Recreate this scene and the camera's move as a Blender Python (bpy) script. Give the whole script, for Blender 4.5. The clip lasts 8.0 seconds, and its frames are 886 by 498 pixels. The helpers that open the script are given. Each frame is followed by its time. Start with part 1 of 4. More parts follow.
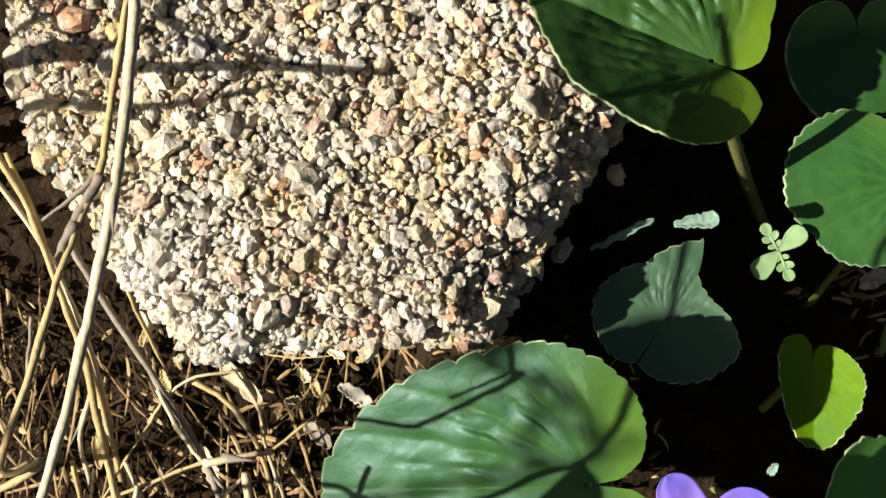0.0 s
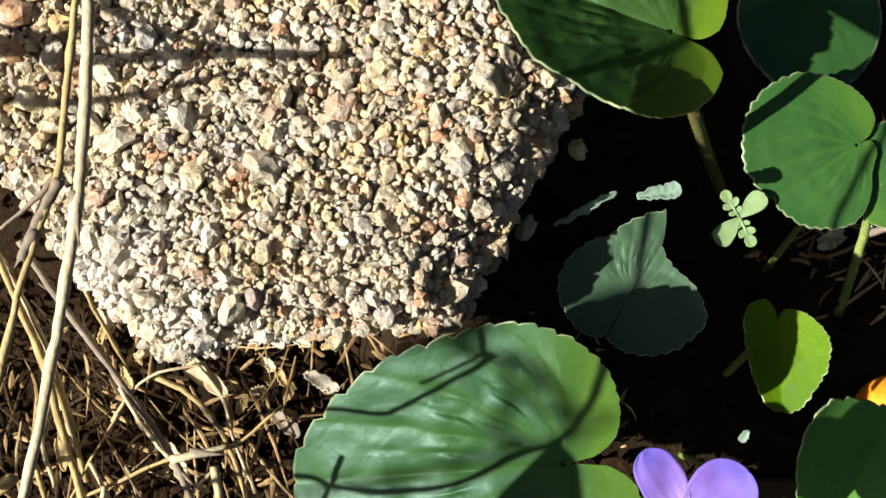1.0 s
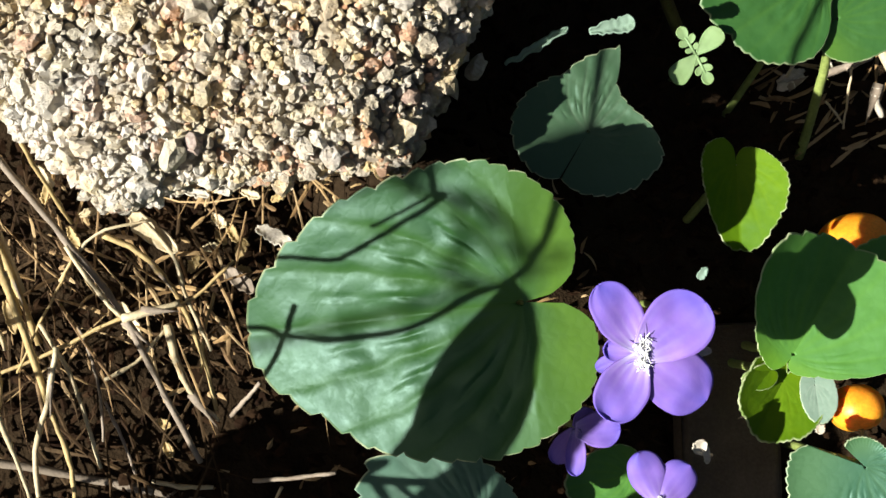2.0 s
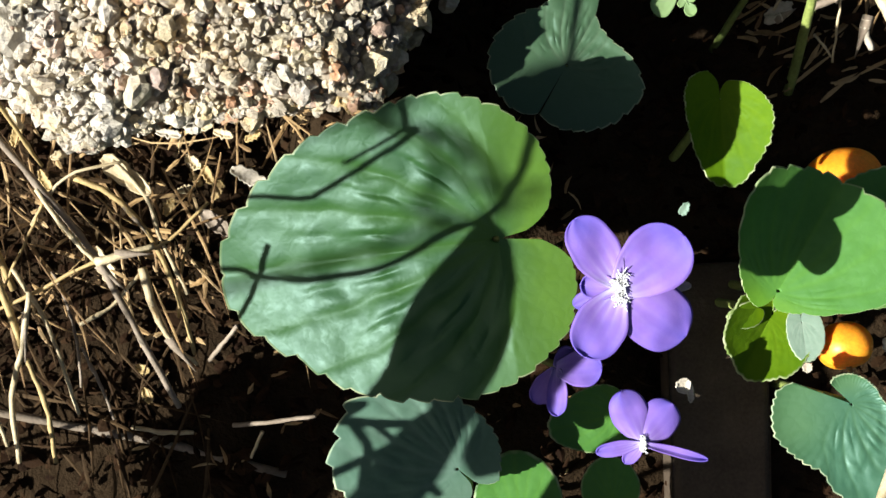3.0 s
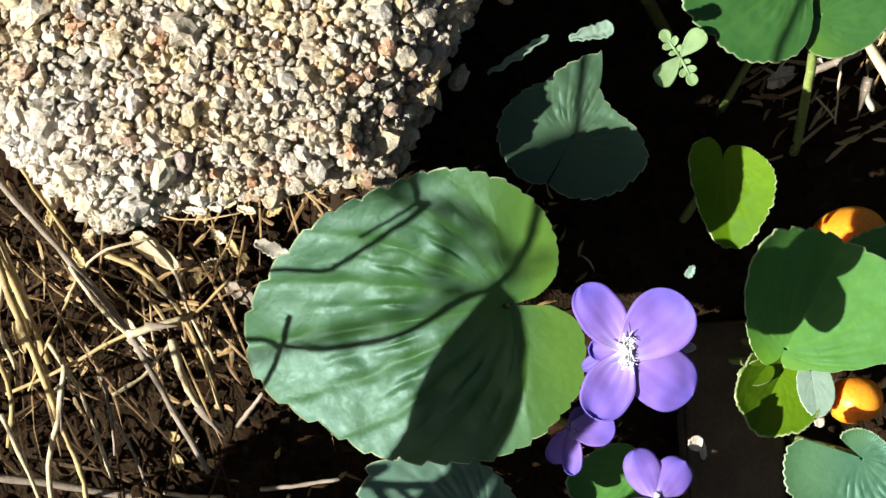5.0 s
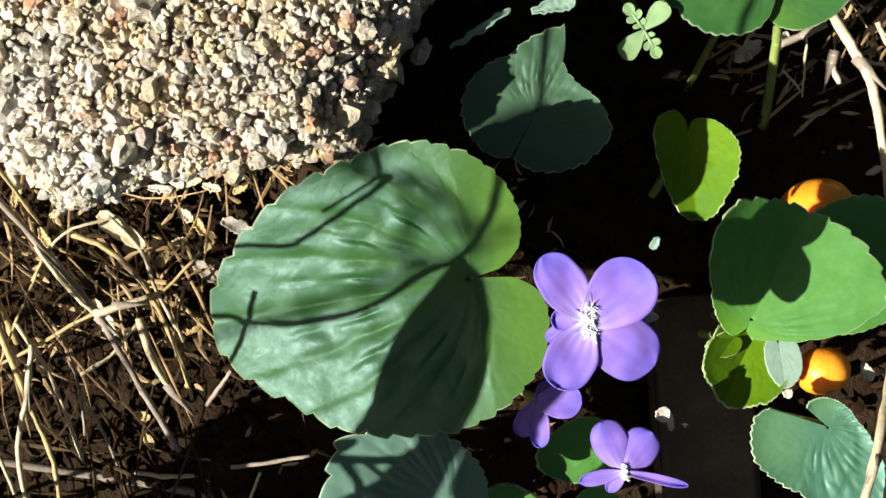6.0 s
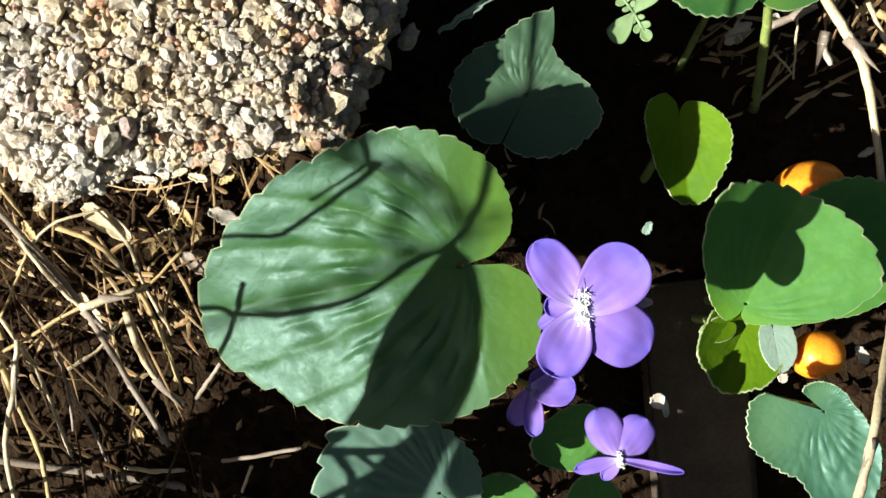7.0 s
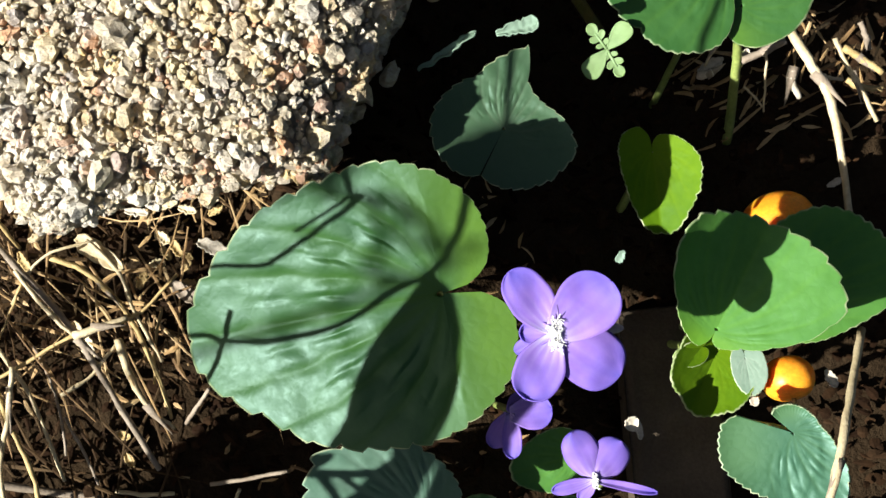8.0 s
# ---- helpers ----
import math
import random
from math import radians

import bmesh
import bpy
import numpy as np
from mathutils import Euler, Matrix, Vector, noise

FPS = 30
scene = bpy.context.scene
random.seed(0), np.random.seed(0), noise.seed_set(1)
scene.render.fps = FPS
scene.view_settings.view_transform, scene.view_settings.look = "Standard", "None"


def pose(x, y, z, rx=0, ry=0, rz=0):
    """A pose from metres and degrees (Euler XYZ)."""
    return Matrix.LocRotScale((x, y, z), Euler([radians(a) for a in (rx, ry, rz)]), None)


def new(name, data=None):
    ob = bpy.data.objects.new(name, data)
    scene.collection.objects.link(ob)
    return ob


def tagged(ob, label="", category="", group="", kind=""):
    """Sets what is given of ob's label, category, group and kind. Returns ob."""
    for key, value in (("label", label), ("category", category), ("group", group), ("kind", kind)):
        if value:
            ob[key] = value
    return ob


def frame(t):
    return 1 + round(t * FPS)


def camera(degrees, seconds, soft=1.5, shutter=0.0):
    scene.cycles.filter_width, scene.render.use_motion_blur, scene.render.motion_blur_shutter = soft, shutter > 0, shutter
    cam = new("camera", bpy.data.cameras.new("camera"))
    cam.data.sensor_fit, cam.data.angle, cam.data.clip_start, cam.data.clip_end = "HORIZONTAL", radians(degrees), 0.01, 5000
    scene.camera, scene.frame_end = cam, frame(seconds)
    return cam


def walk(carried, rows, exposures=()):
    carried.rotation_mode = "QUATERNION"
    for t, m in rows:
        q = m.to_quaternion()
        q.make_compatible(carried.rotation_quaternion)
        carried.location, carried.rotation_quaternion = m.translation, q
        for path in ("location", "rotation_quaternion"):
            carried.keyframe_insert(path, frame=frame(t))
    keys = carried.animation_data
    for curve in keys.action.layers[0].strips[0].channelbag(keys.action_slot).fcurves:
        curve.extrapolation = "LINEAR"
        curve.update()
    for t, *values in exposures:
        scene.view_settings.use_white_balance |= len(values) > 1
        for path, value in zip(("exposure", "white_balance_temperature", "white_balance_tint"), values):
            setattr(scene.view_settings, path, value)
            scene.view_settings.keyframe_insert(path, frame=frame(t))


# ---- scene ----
cam = camera(40.00, 8.0)
EXPOSURES = [(0.0, 1.16, 6450, 10), (1.5, 1.18, 6400, 9.5), (3.0, 1.26, 6250, 9), (7.3, 1.3, 6250, 9), (8.0, 1.36, 6300, 9)]
# camera path
PATH = [
    (0.0, pose(-0.00448, 0.00849, 0.22111, 6.621, 2.266, 5.148)),
    (0.2, pose(-0.00494, 0.01072, 0.22148, 7.476, 0.313, 5.515)),
    (0.5, pose(-0.00580, 0.00672, 0.21398, 4.344, 0.031, 5.009)),
    (0.7, pose(-0.00958, 0.00609, 0.21246, 3.569, 0.013, 3.750)),
    (1.0, pose(-0.00924, 0.01216, 0.21835, 4.845, -0.255, 2.300)),
    (1.2, pose(-0.00734, 0.00921, 0.22077, 2.960, -0.441, 1.563)),
    (1.5, pose(-0.00419, 0.00814, 0.21499, 1.065, -1.107, -0.107)),
    (1.7, pose(-0.00598, 0.00316, 0.21314, -0.083, -1.493, 0.492)),
    (2.8, pose(0.00122, 0.00183, 0.21167, 0.233, -1.089, -0.107)),
    (3.0, pose(0.00113, -0.00087, 0.20836, -2.081, -1.117, -0.255)),
    (3.2, pose(0.00068, -0.00088, 0.21130, -0.952, -0.850, -0.495)),
    (3.5, pose(-0.00007, -0.00008, 0.21545, 0.020, -0.017, -0.007)),
    (3.8, pose(-0.00096, 0.00216, 0.21588, -0.020, 0.497, 0.103)),
    (4.0, pose(-0.00168, -0.00009, 0.21556, 0.327, 0.582, -0.349)),
    (4.2, pose(-0.00007, -0.00020, 0.21587, 0.283, 0.592, -0.644)),
    (4.5, pose(0.00191, 0.00082, 0.21772, 0.753, 0.735, -0.832)),
    (4.7, pose(0.00388, 0.00202, 0.21789, 0.662, 0.530, -1.415)),
    (5.8, pose(0.00625, 0.00047, 0.21748, 0.068, 0.427, -1.743)),
    (6.0, pose(0.01005, -0.00167, 0.21812, 0.069, 0.090, -2.268)),
    (6.2, pose(0.00953, -0.00193, 0.21767, 0.387, 0.332, -2.419)),
    (6.5, pose(0.00822, -0.00196, 0.21605, 0.013, -0.070, -2.551)),
    (6.8, pose(0.00773, -0.00245, 0.21493, -0.162, -0.365, -2.786)),
    (7.0, pose(0.00980, -0.00218, 0.21513, -0.376, -0.414, -3.061)),
    (7.2, pose(0.01145, -0.00309, 0.21538, 0.025, -0.545, -3.630)),
    (7.5, pose(0.01019, -0.00484, 0.21564, -0.066, -0.745, -3.359)),
    (7.7, pose(0.01210, -0.00172, 0.21685, 0.260, -0.946, -3.154)),
    (8.0, pose(0.01241, -0.00203, 0.22413, 0.917, -0.710, -3.271)),
]
walk(cam, PATH, EXPOSURES)
# end of path

# ---- light ----
SUN_TO = Vector((-0.73, -0.21, 0.65)).normalized()
sun_data = bpy.data.lights.new("sun", "SUN")
sun_data.energy, sun_data.angle, sun_data.color = 5.0, radians(0.53), (1.0, 0.97, 0.93)
sun = new("sun", sun_data)
sun.rotation_mode = "QUATERNION"
sun.rotation_quaternion = SUN_TO.to_track_quat("Z", "Y")
world = bpy.data.worlds.new("sky")
scene.world = world
world.use_nodes = True
wn = world.node_tree
sky = wn.nodes.new("ShaderNodeTexSky")
sky.sky_type, sky.sun_disc, sky.dust_density = "NISHITA", False, 4.0
sky.sun_elevation = math.asin(SUN_TO.z)
sky.sun_rotation = math.atan2(SUN_TO.x, SUN_TO.y)
wn.links.new(sky.outputs["Color"], wn.nodes["Background"].inputs["Color"])
wn.nodes["Background"].inputs["Strength"].default_value = 0.021

MM = 0.001


# ---- materials ----
def material(name):
    m = bpy.data.materials.new(name)
    m.use_nodes = True
    return m, m.node_tree, m.node_tree.nodes["Principled BSDF"]


def node(tree, kind, **values):
    n = tree.nodes.new(kind)
    for key, value in values.items():
        n.inputs[key.replace("_", " ")].default_value = value
    return n


def noise_tex(tree, scale, detail=4.0, rough=0.6):
    n = node(tree, "ShaderNodeTexNoise", Scale=scale, Detail=detail, Roughness=rough)
    g = tree.nodes.new("ShaderNodeNewGeometry")
    tree.links.new(g.outputs["Position"], n.inputs["Vector"])
    return n


def ramp(tree, source, stops):
    r = tree.nodes.new("ShaderNodeValToRGB")
    e = r.color_ramp.elements
    while len(e) < len(stops):
        e.new(0.5)
    for k, (at, colour) in zip(e, stops):
        k.position, k.color = at, (*colour, 1)
    tree.links.new(source, r.inputs["Fac"])
    return r.outputs["Color"]


def mix(tree, a, b, fac, mode="MIX"):
    m = tree.nodes.new("ShaderNodeMix")
    m.data_type, m.blend_type = "RGBA", mode
    for sock, value in ((m.inputs[6], a), (m.inputs[7], b), (m.inputs[0], fac)):
        if isinstance(value, bpy.types.NodeSocket):
            tree.links.new(value, sock)
        elif isinstance(value, tuple):
            sock.default_value = (*value, 1)
        else:
            sock.default_value = value
    return m.outputs[2]


def bump(tree, bsdf, height, strength, distance):
    b = node(tree, "ShaderNodeBump", Strength=strength, Distance=distance)
    tree.links.new(height, b.inputs["Height"])
    tree.links.new(b.outputs["Normal"], bsdf.inputs["Normal"])
    return b


def lime(t, c):
    """Pale lime bloom on the low corner of the stone, broken up by noise."""
    g = t.nodes.new("ShaderNodeNewGeometry")
    d = t.nodes.new("ShaderNodeVectorMath")
    d.operation = "DISTANCE"
    d.inputs[1].default_value = (-0.066, 0.021, 0.0)
    t.links.new(g.outputs["Position"], d.inputs[0])
    near = t.nodes.new("ShaderNodeMapRange")
    for sock, value in zip(near.inputs, (0, 0.006, 0.024, 0.6, 0.0)):
        sock.default_value = value
    t.links.new(d.outputs["Value"], near.inputs[0])
    patch = ramp(t, noise_tex(t, 150, 4).outputs["Fac"], [(0.32, (0, 0, 0)), (0.55, (1, 1, 1))])
    return mix(t, c, (0.60, 0.56, 0.48), mix(t, (0, 0, 0), patch, near.outputs[0]))


def concrete_material():
    m, t, p = material("cement_matrix")
    big, fine = noise_tex(t, 60), noise_tex(t, 700, 6)
    c = ramp(t, big.outputs["Fac"], [(0.3, (0.24, 0.20, 0.14)), (0.7, (0.42, 0.36, 0.27))])
    g = ramp(t, fine.outputs["Fac"], [(0.3, (0.45, 0.42, 0.38)), (0.65, (1, 1, 1))])
    t.links.new(lime(t, mix(t, c, g, 0.8, "MULTIPLY")), p.inputs["Base Color"])
    p.inputs["Roughness"].default_value = 0.92
    p.inputs["Specular IOR Level"].default_value = 0.2
    bump(t, p, fine.outputs["Fac"], 0.7, 0.0006)
    return m


def pebble_material(name, island):
    m, t, p = material(name)
    if island:
        source = t.nodes.new("ShaderNodeNewGeometry").outputs["Random Per Island"]
    else:
        source = t.nodes.new("ShaderNodeObjectInfo").outputs["Random"]
    c = ramp(t, source, [(0.0, (0.60, 0.52, 0.38)), (0.2, (0.52, 0.47, 0.37)), (0.36, (0.66, 0.57, 0.36)),
                         (0.52, (0.50, 0.46, 0.39)), (0.66, (0.72, 0.67, 0.55)), (0.80, (0.64, 0.49, 0.24)),
                         (0.89, (0.40, 0.39, 0.38)), (0.95, (0.60, 0.36, 0.22))])
    warm = ramp(t, noise_tex(t, 55, 3).outputs["Fac"], [(0.35, (0.84, 0.85, 0.85)), (0.65, (0.92, 0.83, 0.69))])
    c = mix(t, c, warm, 1.0, "MULTIPLY")
    fine, pits = noise_tex(t, 700, 6, 0.7), noise_tex(t, 240, 4)
    g = ramp(t, fine.outputs["Fac"], [(0.3, (0.50, 0.46, 0.40)), (0.58, (1, 1, 1))])
    c = mix(t, mix(t, c, g, 0.8, "MULTIPLY"), (0.68, 0.63, 0.53), ramp(t, pits.outputs["Fac"], [(0.5, (0, 0, 0)), (0.7, (0.55, 0.55, 0.55))]))
    t.links.new(lime(t, c), p.inputs["Base Color"])
    p.inputs["Roughness"].default_value = 0.8
    p.inputs["Specular IOR Level"].default_value = 0.3
    lumps = mix(t, fine.outputs["Color"], noise_tex(t, 330, 5, 0.65).outputs["Color"], 0.6)
    bump(t, p, lumps, 1.0, 0.0026)
    return m


def leaf_material(name, dark, light, vein_colour, young, gloss=0.42, through_light=0.3, sheen=0.5):
    m, t, p = material(name)
    big, fine = noise_tex(t, 90, 4), noise_tex(t, 1500, 3)
    c = ramp(t, big.outputs["Fac"], [(0.3, dark), (0.7, light)])
    a = t.nodes.new("ShaderNodeAttribute")
    a.attribute_name = "vein"
    c = mix(t, c, vein_colour, a.outputs["Fac"])
    # lobes tinted yellower here, in place of sun on them without sky sheen
    y = t.nodes.new("ShaderNodeAttribute")
    y.attribute_name = "tone"
    c = mix(t, c, young, y.outputs["Fac"])
    # cream rim of the teeth, with back-light along the edge painted in
    e = t.nodes.new("ShaderNodeAttribute")
    e.attribute_name = "edge"
    c = mix(t, c, (0.55, 0.58, 0.34), e.outputs["Fac"])
    wear = noise_tex(t, 420, 5, 0.7)
    rr = ramp(t, wear.outputs["Fac"], [(0.35, (gloss - 0.04,) * 3), (0.65, (gloss + 0.06,) * 3)])
    t.links.new(rr, p.inputs["Roughness"])
    dull = ramp(t, a.outputs["Fac"], [(0.0, (sheen,) * 3), (0.7, (sheen * 0.3,) * 3)])
    t.links.new(dull, p.inputs["Specular IOR Level"])
    p.inputs["Specular Tint"].default_value = (0.70, 1.0, 0.90, 1)
    cells = node(t, "ShaderNodeTexVoronoi", Scale=450.0)
    cells.feature = "DISTANCE_TO_EDGE"
    g = t.nodes.new("ShaderNodeNewGeometry")
    warp = mix(t, g.outputs["Position"], noise_tex(t, 260, 2).outputs["Color"], 0.003)
    t.links.new(warp, cells.inputs["Vector"])
    net = ramp(t, cells.outputs["Distance"], [(0.0, (0, 0, 0)), (0.28, (1, 1, 1))])
    c = mix(t, mix(t, c, (0.02, 0.07, 0.01), 0.07), c, net)
    t.links.new(c, p.inputs["Base Color"])
    hills = mix(t, mix(t, net, fine.outputs["Color"], 0.18), noise_tex(t, 170, 3).outputs["Color"], 0.4)
    bump(t, p, hills, 0.045, 0.0010)
    tr = t.nodes.new("ShaderNodeBsdfTranslucent")
    t.links.new(mix(t, c, (1.6, 1.7, 0.5), 1.0, "MULTIPLY"), tr.inputs["Color"])
    s = t.nodes.new("ShaderNodeMixShader")
    s.inputs[0].default_value = through_light
    t.links.new(p.outputs["BSDF"], s.inputs[1])
    t.links.new(tr.outputs["BSDF"], s.inputs[2])
    t.links.new(s.outputs["Shader"], t.nodes["Material Output"].inputs["Surface"])
    return m


def petal_material():
    m, t, p = material("violet_petal")
    big, fine = noise_tex(t, 150, 3), noise_tex(t, 1800, 3)
    c = ramp(t, big.outputs["Fac"], [(0.3, (0.190, 0.112, 0.45)), (0.7, (0.285, 0.160, 0.52))])
    a = t.nodes.new("ShaderNodeAttribute")
    a.attribute_name = "vein"
    y = t.nodes.new("ShaderNodeAttribute")
    y.attribute_name = "tone"
    c = mix(t, c, (0.105, 0.092, 0.47), y.outputs["Fac"])
    c = mix(t, c, (0.75, 0.72, 0.86), a.outputs["Fac"])
    t.links.new(c, p.inputs["Base Color"])
    p.inputs["Roughness"].default_value = 0.6
    p.inputs["Specular IOR Level"].default_value = 0.25
    bump(t, p, fine.outputs["Fac"], 0.2, 0.0002)
    tr = t.nodes.new("ShaderNodeBsdfTranslucent")
    t.links.new(c, tr.inputs["Color"])
    s = t.nodes.new("ShaderNodeMixShader")
    s.inputs[0].default_value = 0.3
    t.links.new(p.outputs["BSDF"], s.inputs[1])
    t.links.new(tr.outputs["BSDF"], s.inputs[2])
    t.links.new(s.outputs["Shader"], t.nodes["Material Output"].inputs["Surface"])
    return m


def plain_material(name, dark, light, scale, rough=0.8, fine_scale=1200, relief=0.0004, island=False, shine=0.3):
    m, t, p = material(name)
    big, fine = noise_tex(t, scale, 5), noise_tex(t, fine_scale, 4)
    c = ramp(t, big.outputs["Fac"], [(0.3, dark), (0.7, light)])
    g = ramp(t, fine.outputs["Fac"], [(0.3, (0.6, 0.58, 0.55)), (0.65, (1, 1, 1))])
    c = mix(t, c, g, 0.6, "MULTIPLY")
    if island:
        r = t.nodes.new("ShaderNodeNewGeometry").outputs["Random Per Island"]
        c = mix(t, c, ramp(t, r, [(0.0, (0.35, 0.28, 0.22)), (0.5, (0.8, 0.72, 0.6)), (1.0, (1, 1, 1))]), 1.0, "MULTIPLY")
    t.links.new(c, p.inputs["Base Color"])
    p.inputs["Roughness"].default_value = rough
    p.inputs["Specular IOR Level"].default_value = shine
    bump(t, p, fine.outputs["Fac"], 0.5, relief)
    return m


CEMENT = concrete_material()
PEBBLE = pebble_material("pebble_stone", False)
GRIT = pebble_material("grit_stone", True)
LEAF = leaf_material("violet_leaf_green", (0.014, 0.060, 0.010), (0.028, 0.088, 0.014), (0.042, 0.106, 0.008), (0.095, 0.195, 0.014), 0.51, 0.3, 0.66)
LEAF_FRESH = leaf_material("fresh_leaf_green", (0.060, 0.178, 0.026), (0.086, 0.225, 0.040), (0.11, 0.26, 0.04), (0.105, 0.24, 0.016), 0.5, 0.25, 0.4)
# darker copy of the fresh green, with half shade put into the colour
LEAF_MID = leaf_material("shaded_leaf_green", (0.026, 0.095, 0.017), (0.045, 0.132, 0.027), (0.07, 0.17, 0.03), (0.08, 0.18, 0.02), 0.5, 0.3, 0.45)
LEAF_OLIVE = leaf_material("olive_leaf_green", (0.018, 0.060, 0.008), (0.038, 0.095, 0.014), (0.06, 0.13, 0.03), (0.15, 0.25, 0.010), 0.45, 0.35, 0.5)
LEAF_YOUNG = leaf_material("young_leaf_green", (0.068, 0.145, 0.002), (0.105, 0.195, 0.004), (0.13, 0.22, 0.01), (0.115, 0.205, 0.003), 0.55, 0.2, 0.12)
LEAF_GREY = leaf_material("grey_green_leaf", (0.026, 0.090, 0.048), (0.050, 0.130, 0.072), (0.06, 0.13, 0.06), (0.06, 0.135, 0.05), 0.47, 0.15, 0.75)
LEAF_SILVER = leaf_material("silver_green_leaf", (0.046, 0.104, 0.064), (0.086, 0.152, 0.102), (0.12, 0.18, 0.14), (0.08, 0.14, 0.09), 0.5, 0.1, 0.4)
LEAF_IVY = leaf_material("ivy_leaf_grey_green", (0.034, 0.074, 0.034), (0.060, 0.110, 0.056), (0.09, 0.13, 0.08), (0.05, 0.09, 0.045), 0.46, 0.05, 0.42)
# pale inner leaf's own tone; on the loose bits it paints sunlight
LEAF_PALE = leaf_material("pale_leaf_and_lit_bits", (0.16, 0.24, 0.17), (0.24, 0.32, 0.24), (0.3, 0.36, 0.28), (0.2, 0.28, 0.2), 0.5, 0.15)
SEEDLING = leaf_material("seedling_green", (0.23, 0.35, 0.14), (0.32, 0.44, 0.21), (0.4, 0.5, 0.28), (0.3, 0.42, 0.16), 0.5, 0.3)
PETAL = petal_material()
BEARD = plain_material("white_beard", (0.75, 0.75, 0.72), (0.9, 0.9, 0.86), 400)
STEM = plain_material("green_stem", (0.16, 0.21, 0.05), (0.28, 0.34, 0.09), 150, 0.5)
# olive-brown stem, darkened further to stand for the shadow on it
STEM_OLIVE_SHADE = plain_material("shaded_olive_stem", (0.085, 0.085, 0.022), (0.15, 0.14, 0.04), 150, 0.55)
STRAW = plain_material("dry_straw", (0.32, 0.22, 0.085), (0.54, 0.40, 0.17), 120, 0.55)
STRAW_PALE = plain_material("pale_straw", (0.42, 0.33, 0.18), (0.62, 0.52, 0.32), 120, 0.5)
STRAW_GREY = plain_material("weathered_straw", (0.17, 0.13, 0.085), (0.32, 0.26, 0.19), 120, 0.7)
LITTER = plain_material("straw_litter", (0.30, 0.19, 0.08), (0.52, 0.38, 0.19), 160, 0.7, island=True)
# soil brown kept extra dark: shadow between the straws is put into it
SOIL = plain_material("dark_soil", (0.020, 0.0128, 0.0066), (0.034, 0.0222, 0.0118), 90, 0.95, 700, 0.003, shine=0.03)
ORANGE = plain_material("orange_skin", (0.84, 0.25, 0.012), (0.92, 0.38, 0.025), 120, 0.4, 1500, 0.0001)
ob_skin = ORANGE.node_tree.nodes["Principled BSDF"]
ob_skin.inputs["Subsurface Weight"].default_value = 0.35
ob_skin.inputs["Subsurface Radius"].default_value = (0.004, 0.0012, 0.0004)
ob_skin.inputs["Subsurface Scale"].default_value = 1.0
WOOD = plain_material("weathered_board", (0.068, 0.050, 0.034), (0.120, 0.092, 0.062), 60, 0.9, shine=0.08)
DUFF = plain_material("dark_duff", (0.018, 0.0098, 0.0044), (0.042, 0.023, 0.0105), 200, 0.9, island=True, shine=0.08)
LITTER_OLD = plain_material("old_straw_litter", (0.034, 0.021, 0.0095), (0.085, 0.054, 0.025), 160, 0.8, island=True, shine=0.1)
HUSK = plain_material("pale_husk", (0.42, 0.37, 0.27), (0.58, 0.52, 0.41), 200, 0.6)


# ---- mesh helpers (millimetres in, metres out) ----
def link(name, bm, mat, parent=None, label="", smooth=True):
    me = bpy.data.meshes.new(name)
    bm.to_mesh(me)
    bm.free()
    me.materials.append(mat)
    if smooth:
        me.polygons.foreach_set("use_smooth", [True] * len(me.polygons))
    ob = new(name, me)
    if parent is not None:
        ob.parent = parent
    if label:
        tagged(ob, label)
    return ob


def part(name, bm, mat, parent, label="", smooth=True):
    return link(name, bm, mat, parent, label, smooth)


def holder(name, label, category, group="", kind=""):
    return tagged(new(name), label, category, group, kind)


def tube(bm, points, radii, sides=7, closed=True):
    pts = [Vector(p) * MM for p in points]
    rings = []
    side = Vector((0.31, 0.77, 0.55))
    for i, p in enumerate(pts):
        d = (pts[min(i + 1, len(pts) - 1)] - pts[max(i - 1, 0)]).normalized()
        a = (side - d * side.dot(d)).normalized()
        b = d.cross(a)
        side = a
        r = radii[i] * MM if hasattr(radii, "__len__") else radii * MM
        rings.append([bm.verts.new(p + (a * math.cos(k * math.tau / sides) + b * math.sin(k * math.tau / sides)) * r) for k in range(sides)])
    for r0, r1 in zip(rings, rings[1:]):
        for k in range(sides):
            bm.faces.new((r0[k], r0[(k + 1) % sides], r1[(k + 1) % sides], r1[k]))
    if closed:
        bm.faces.new(rings[0][::-1])
        bm.faces.new(rings[-1])


def bend(a, b, sag, n=10, wob=0.0, seed=0):
    """A bowed line from a to b: sag is the offset of its middle."""
    rng = random.Random(seed)
    a, b, s = Vector(a), Vector(b), Vector(sag)
    out = []
    for i in range(n + 1):
        k = i / n
        w = Vector([rng.uniform(-wob, wob) for _ in range(3)]) if 0 < i < n else Vector()
        out.append(a.lerp(b, k) + s * 4 * k * (1 - k) + w)
    return out


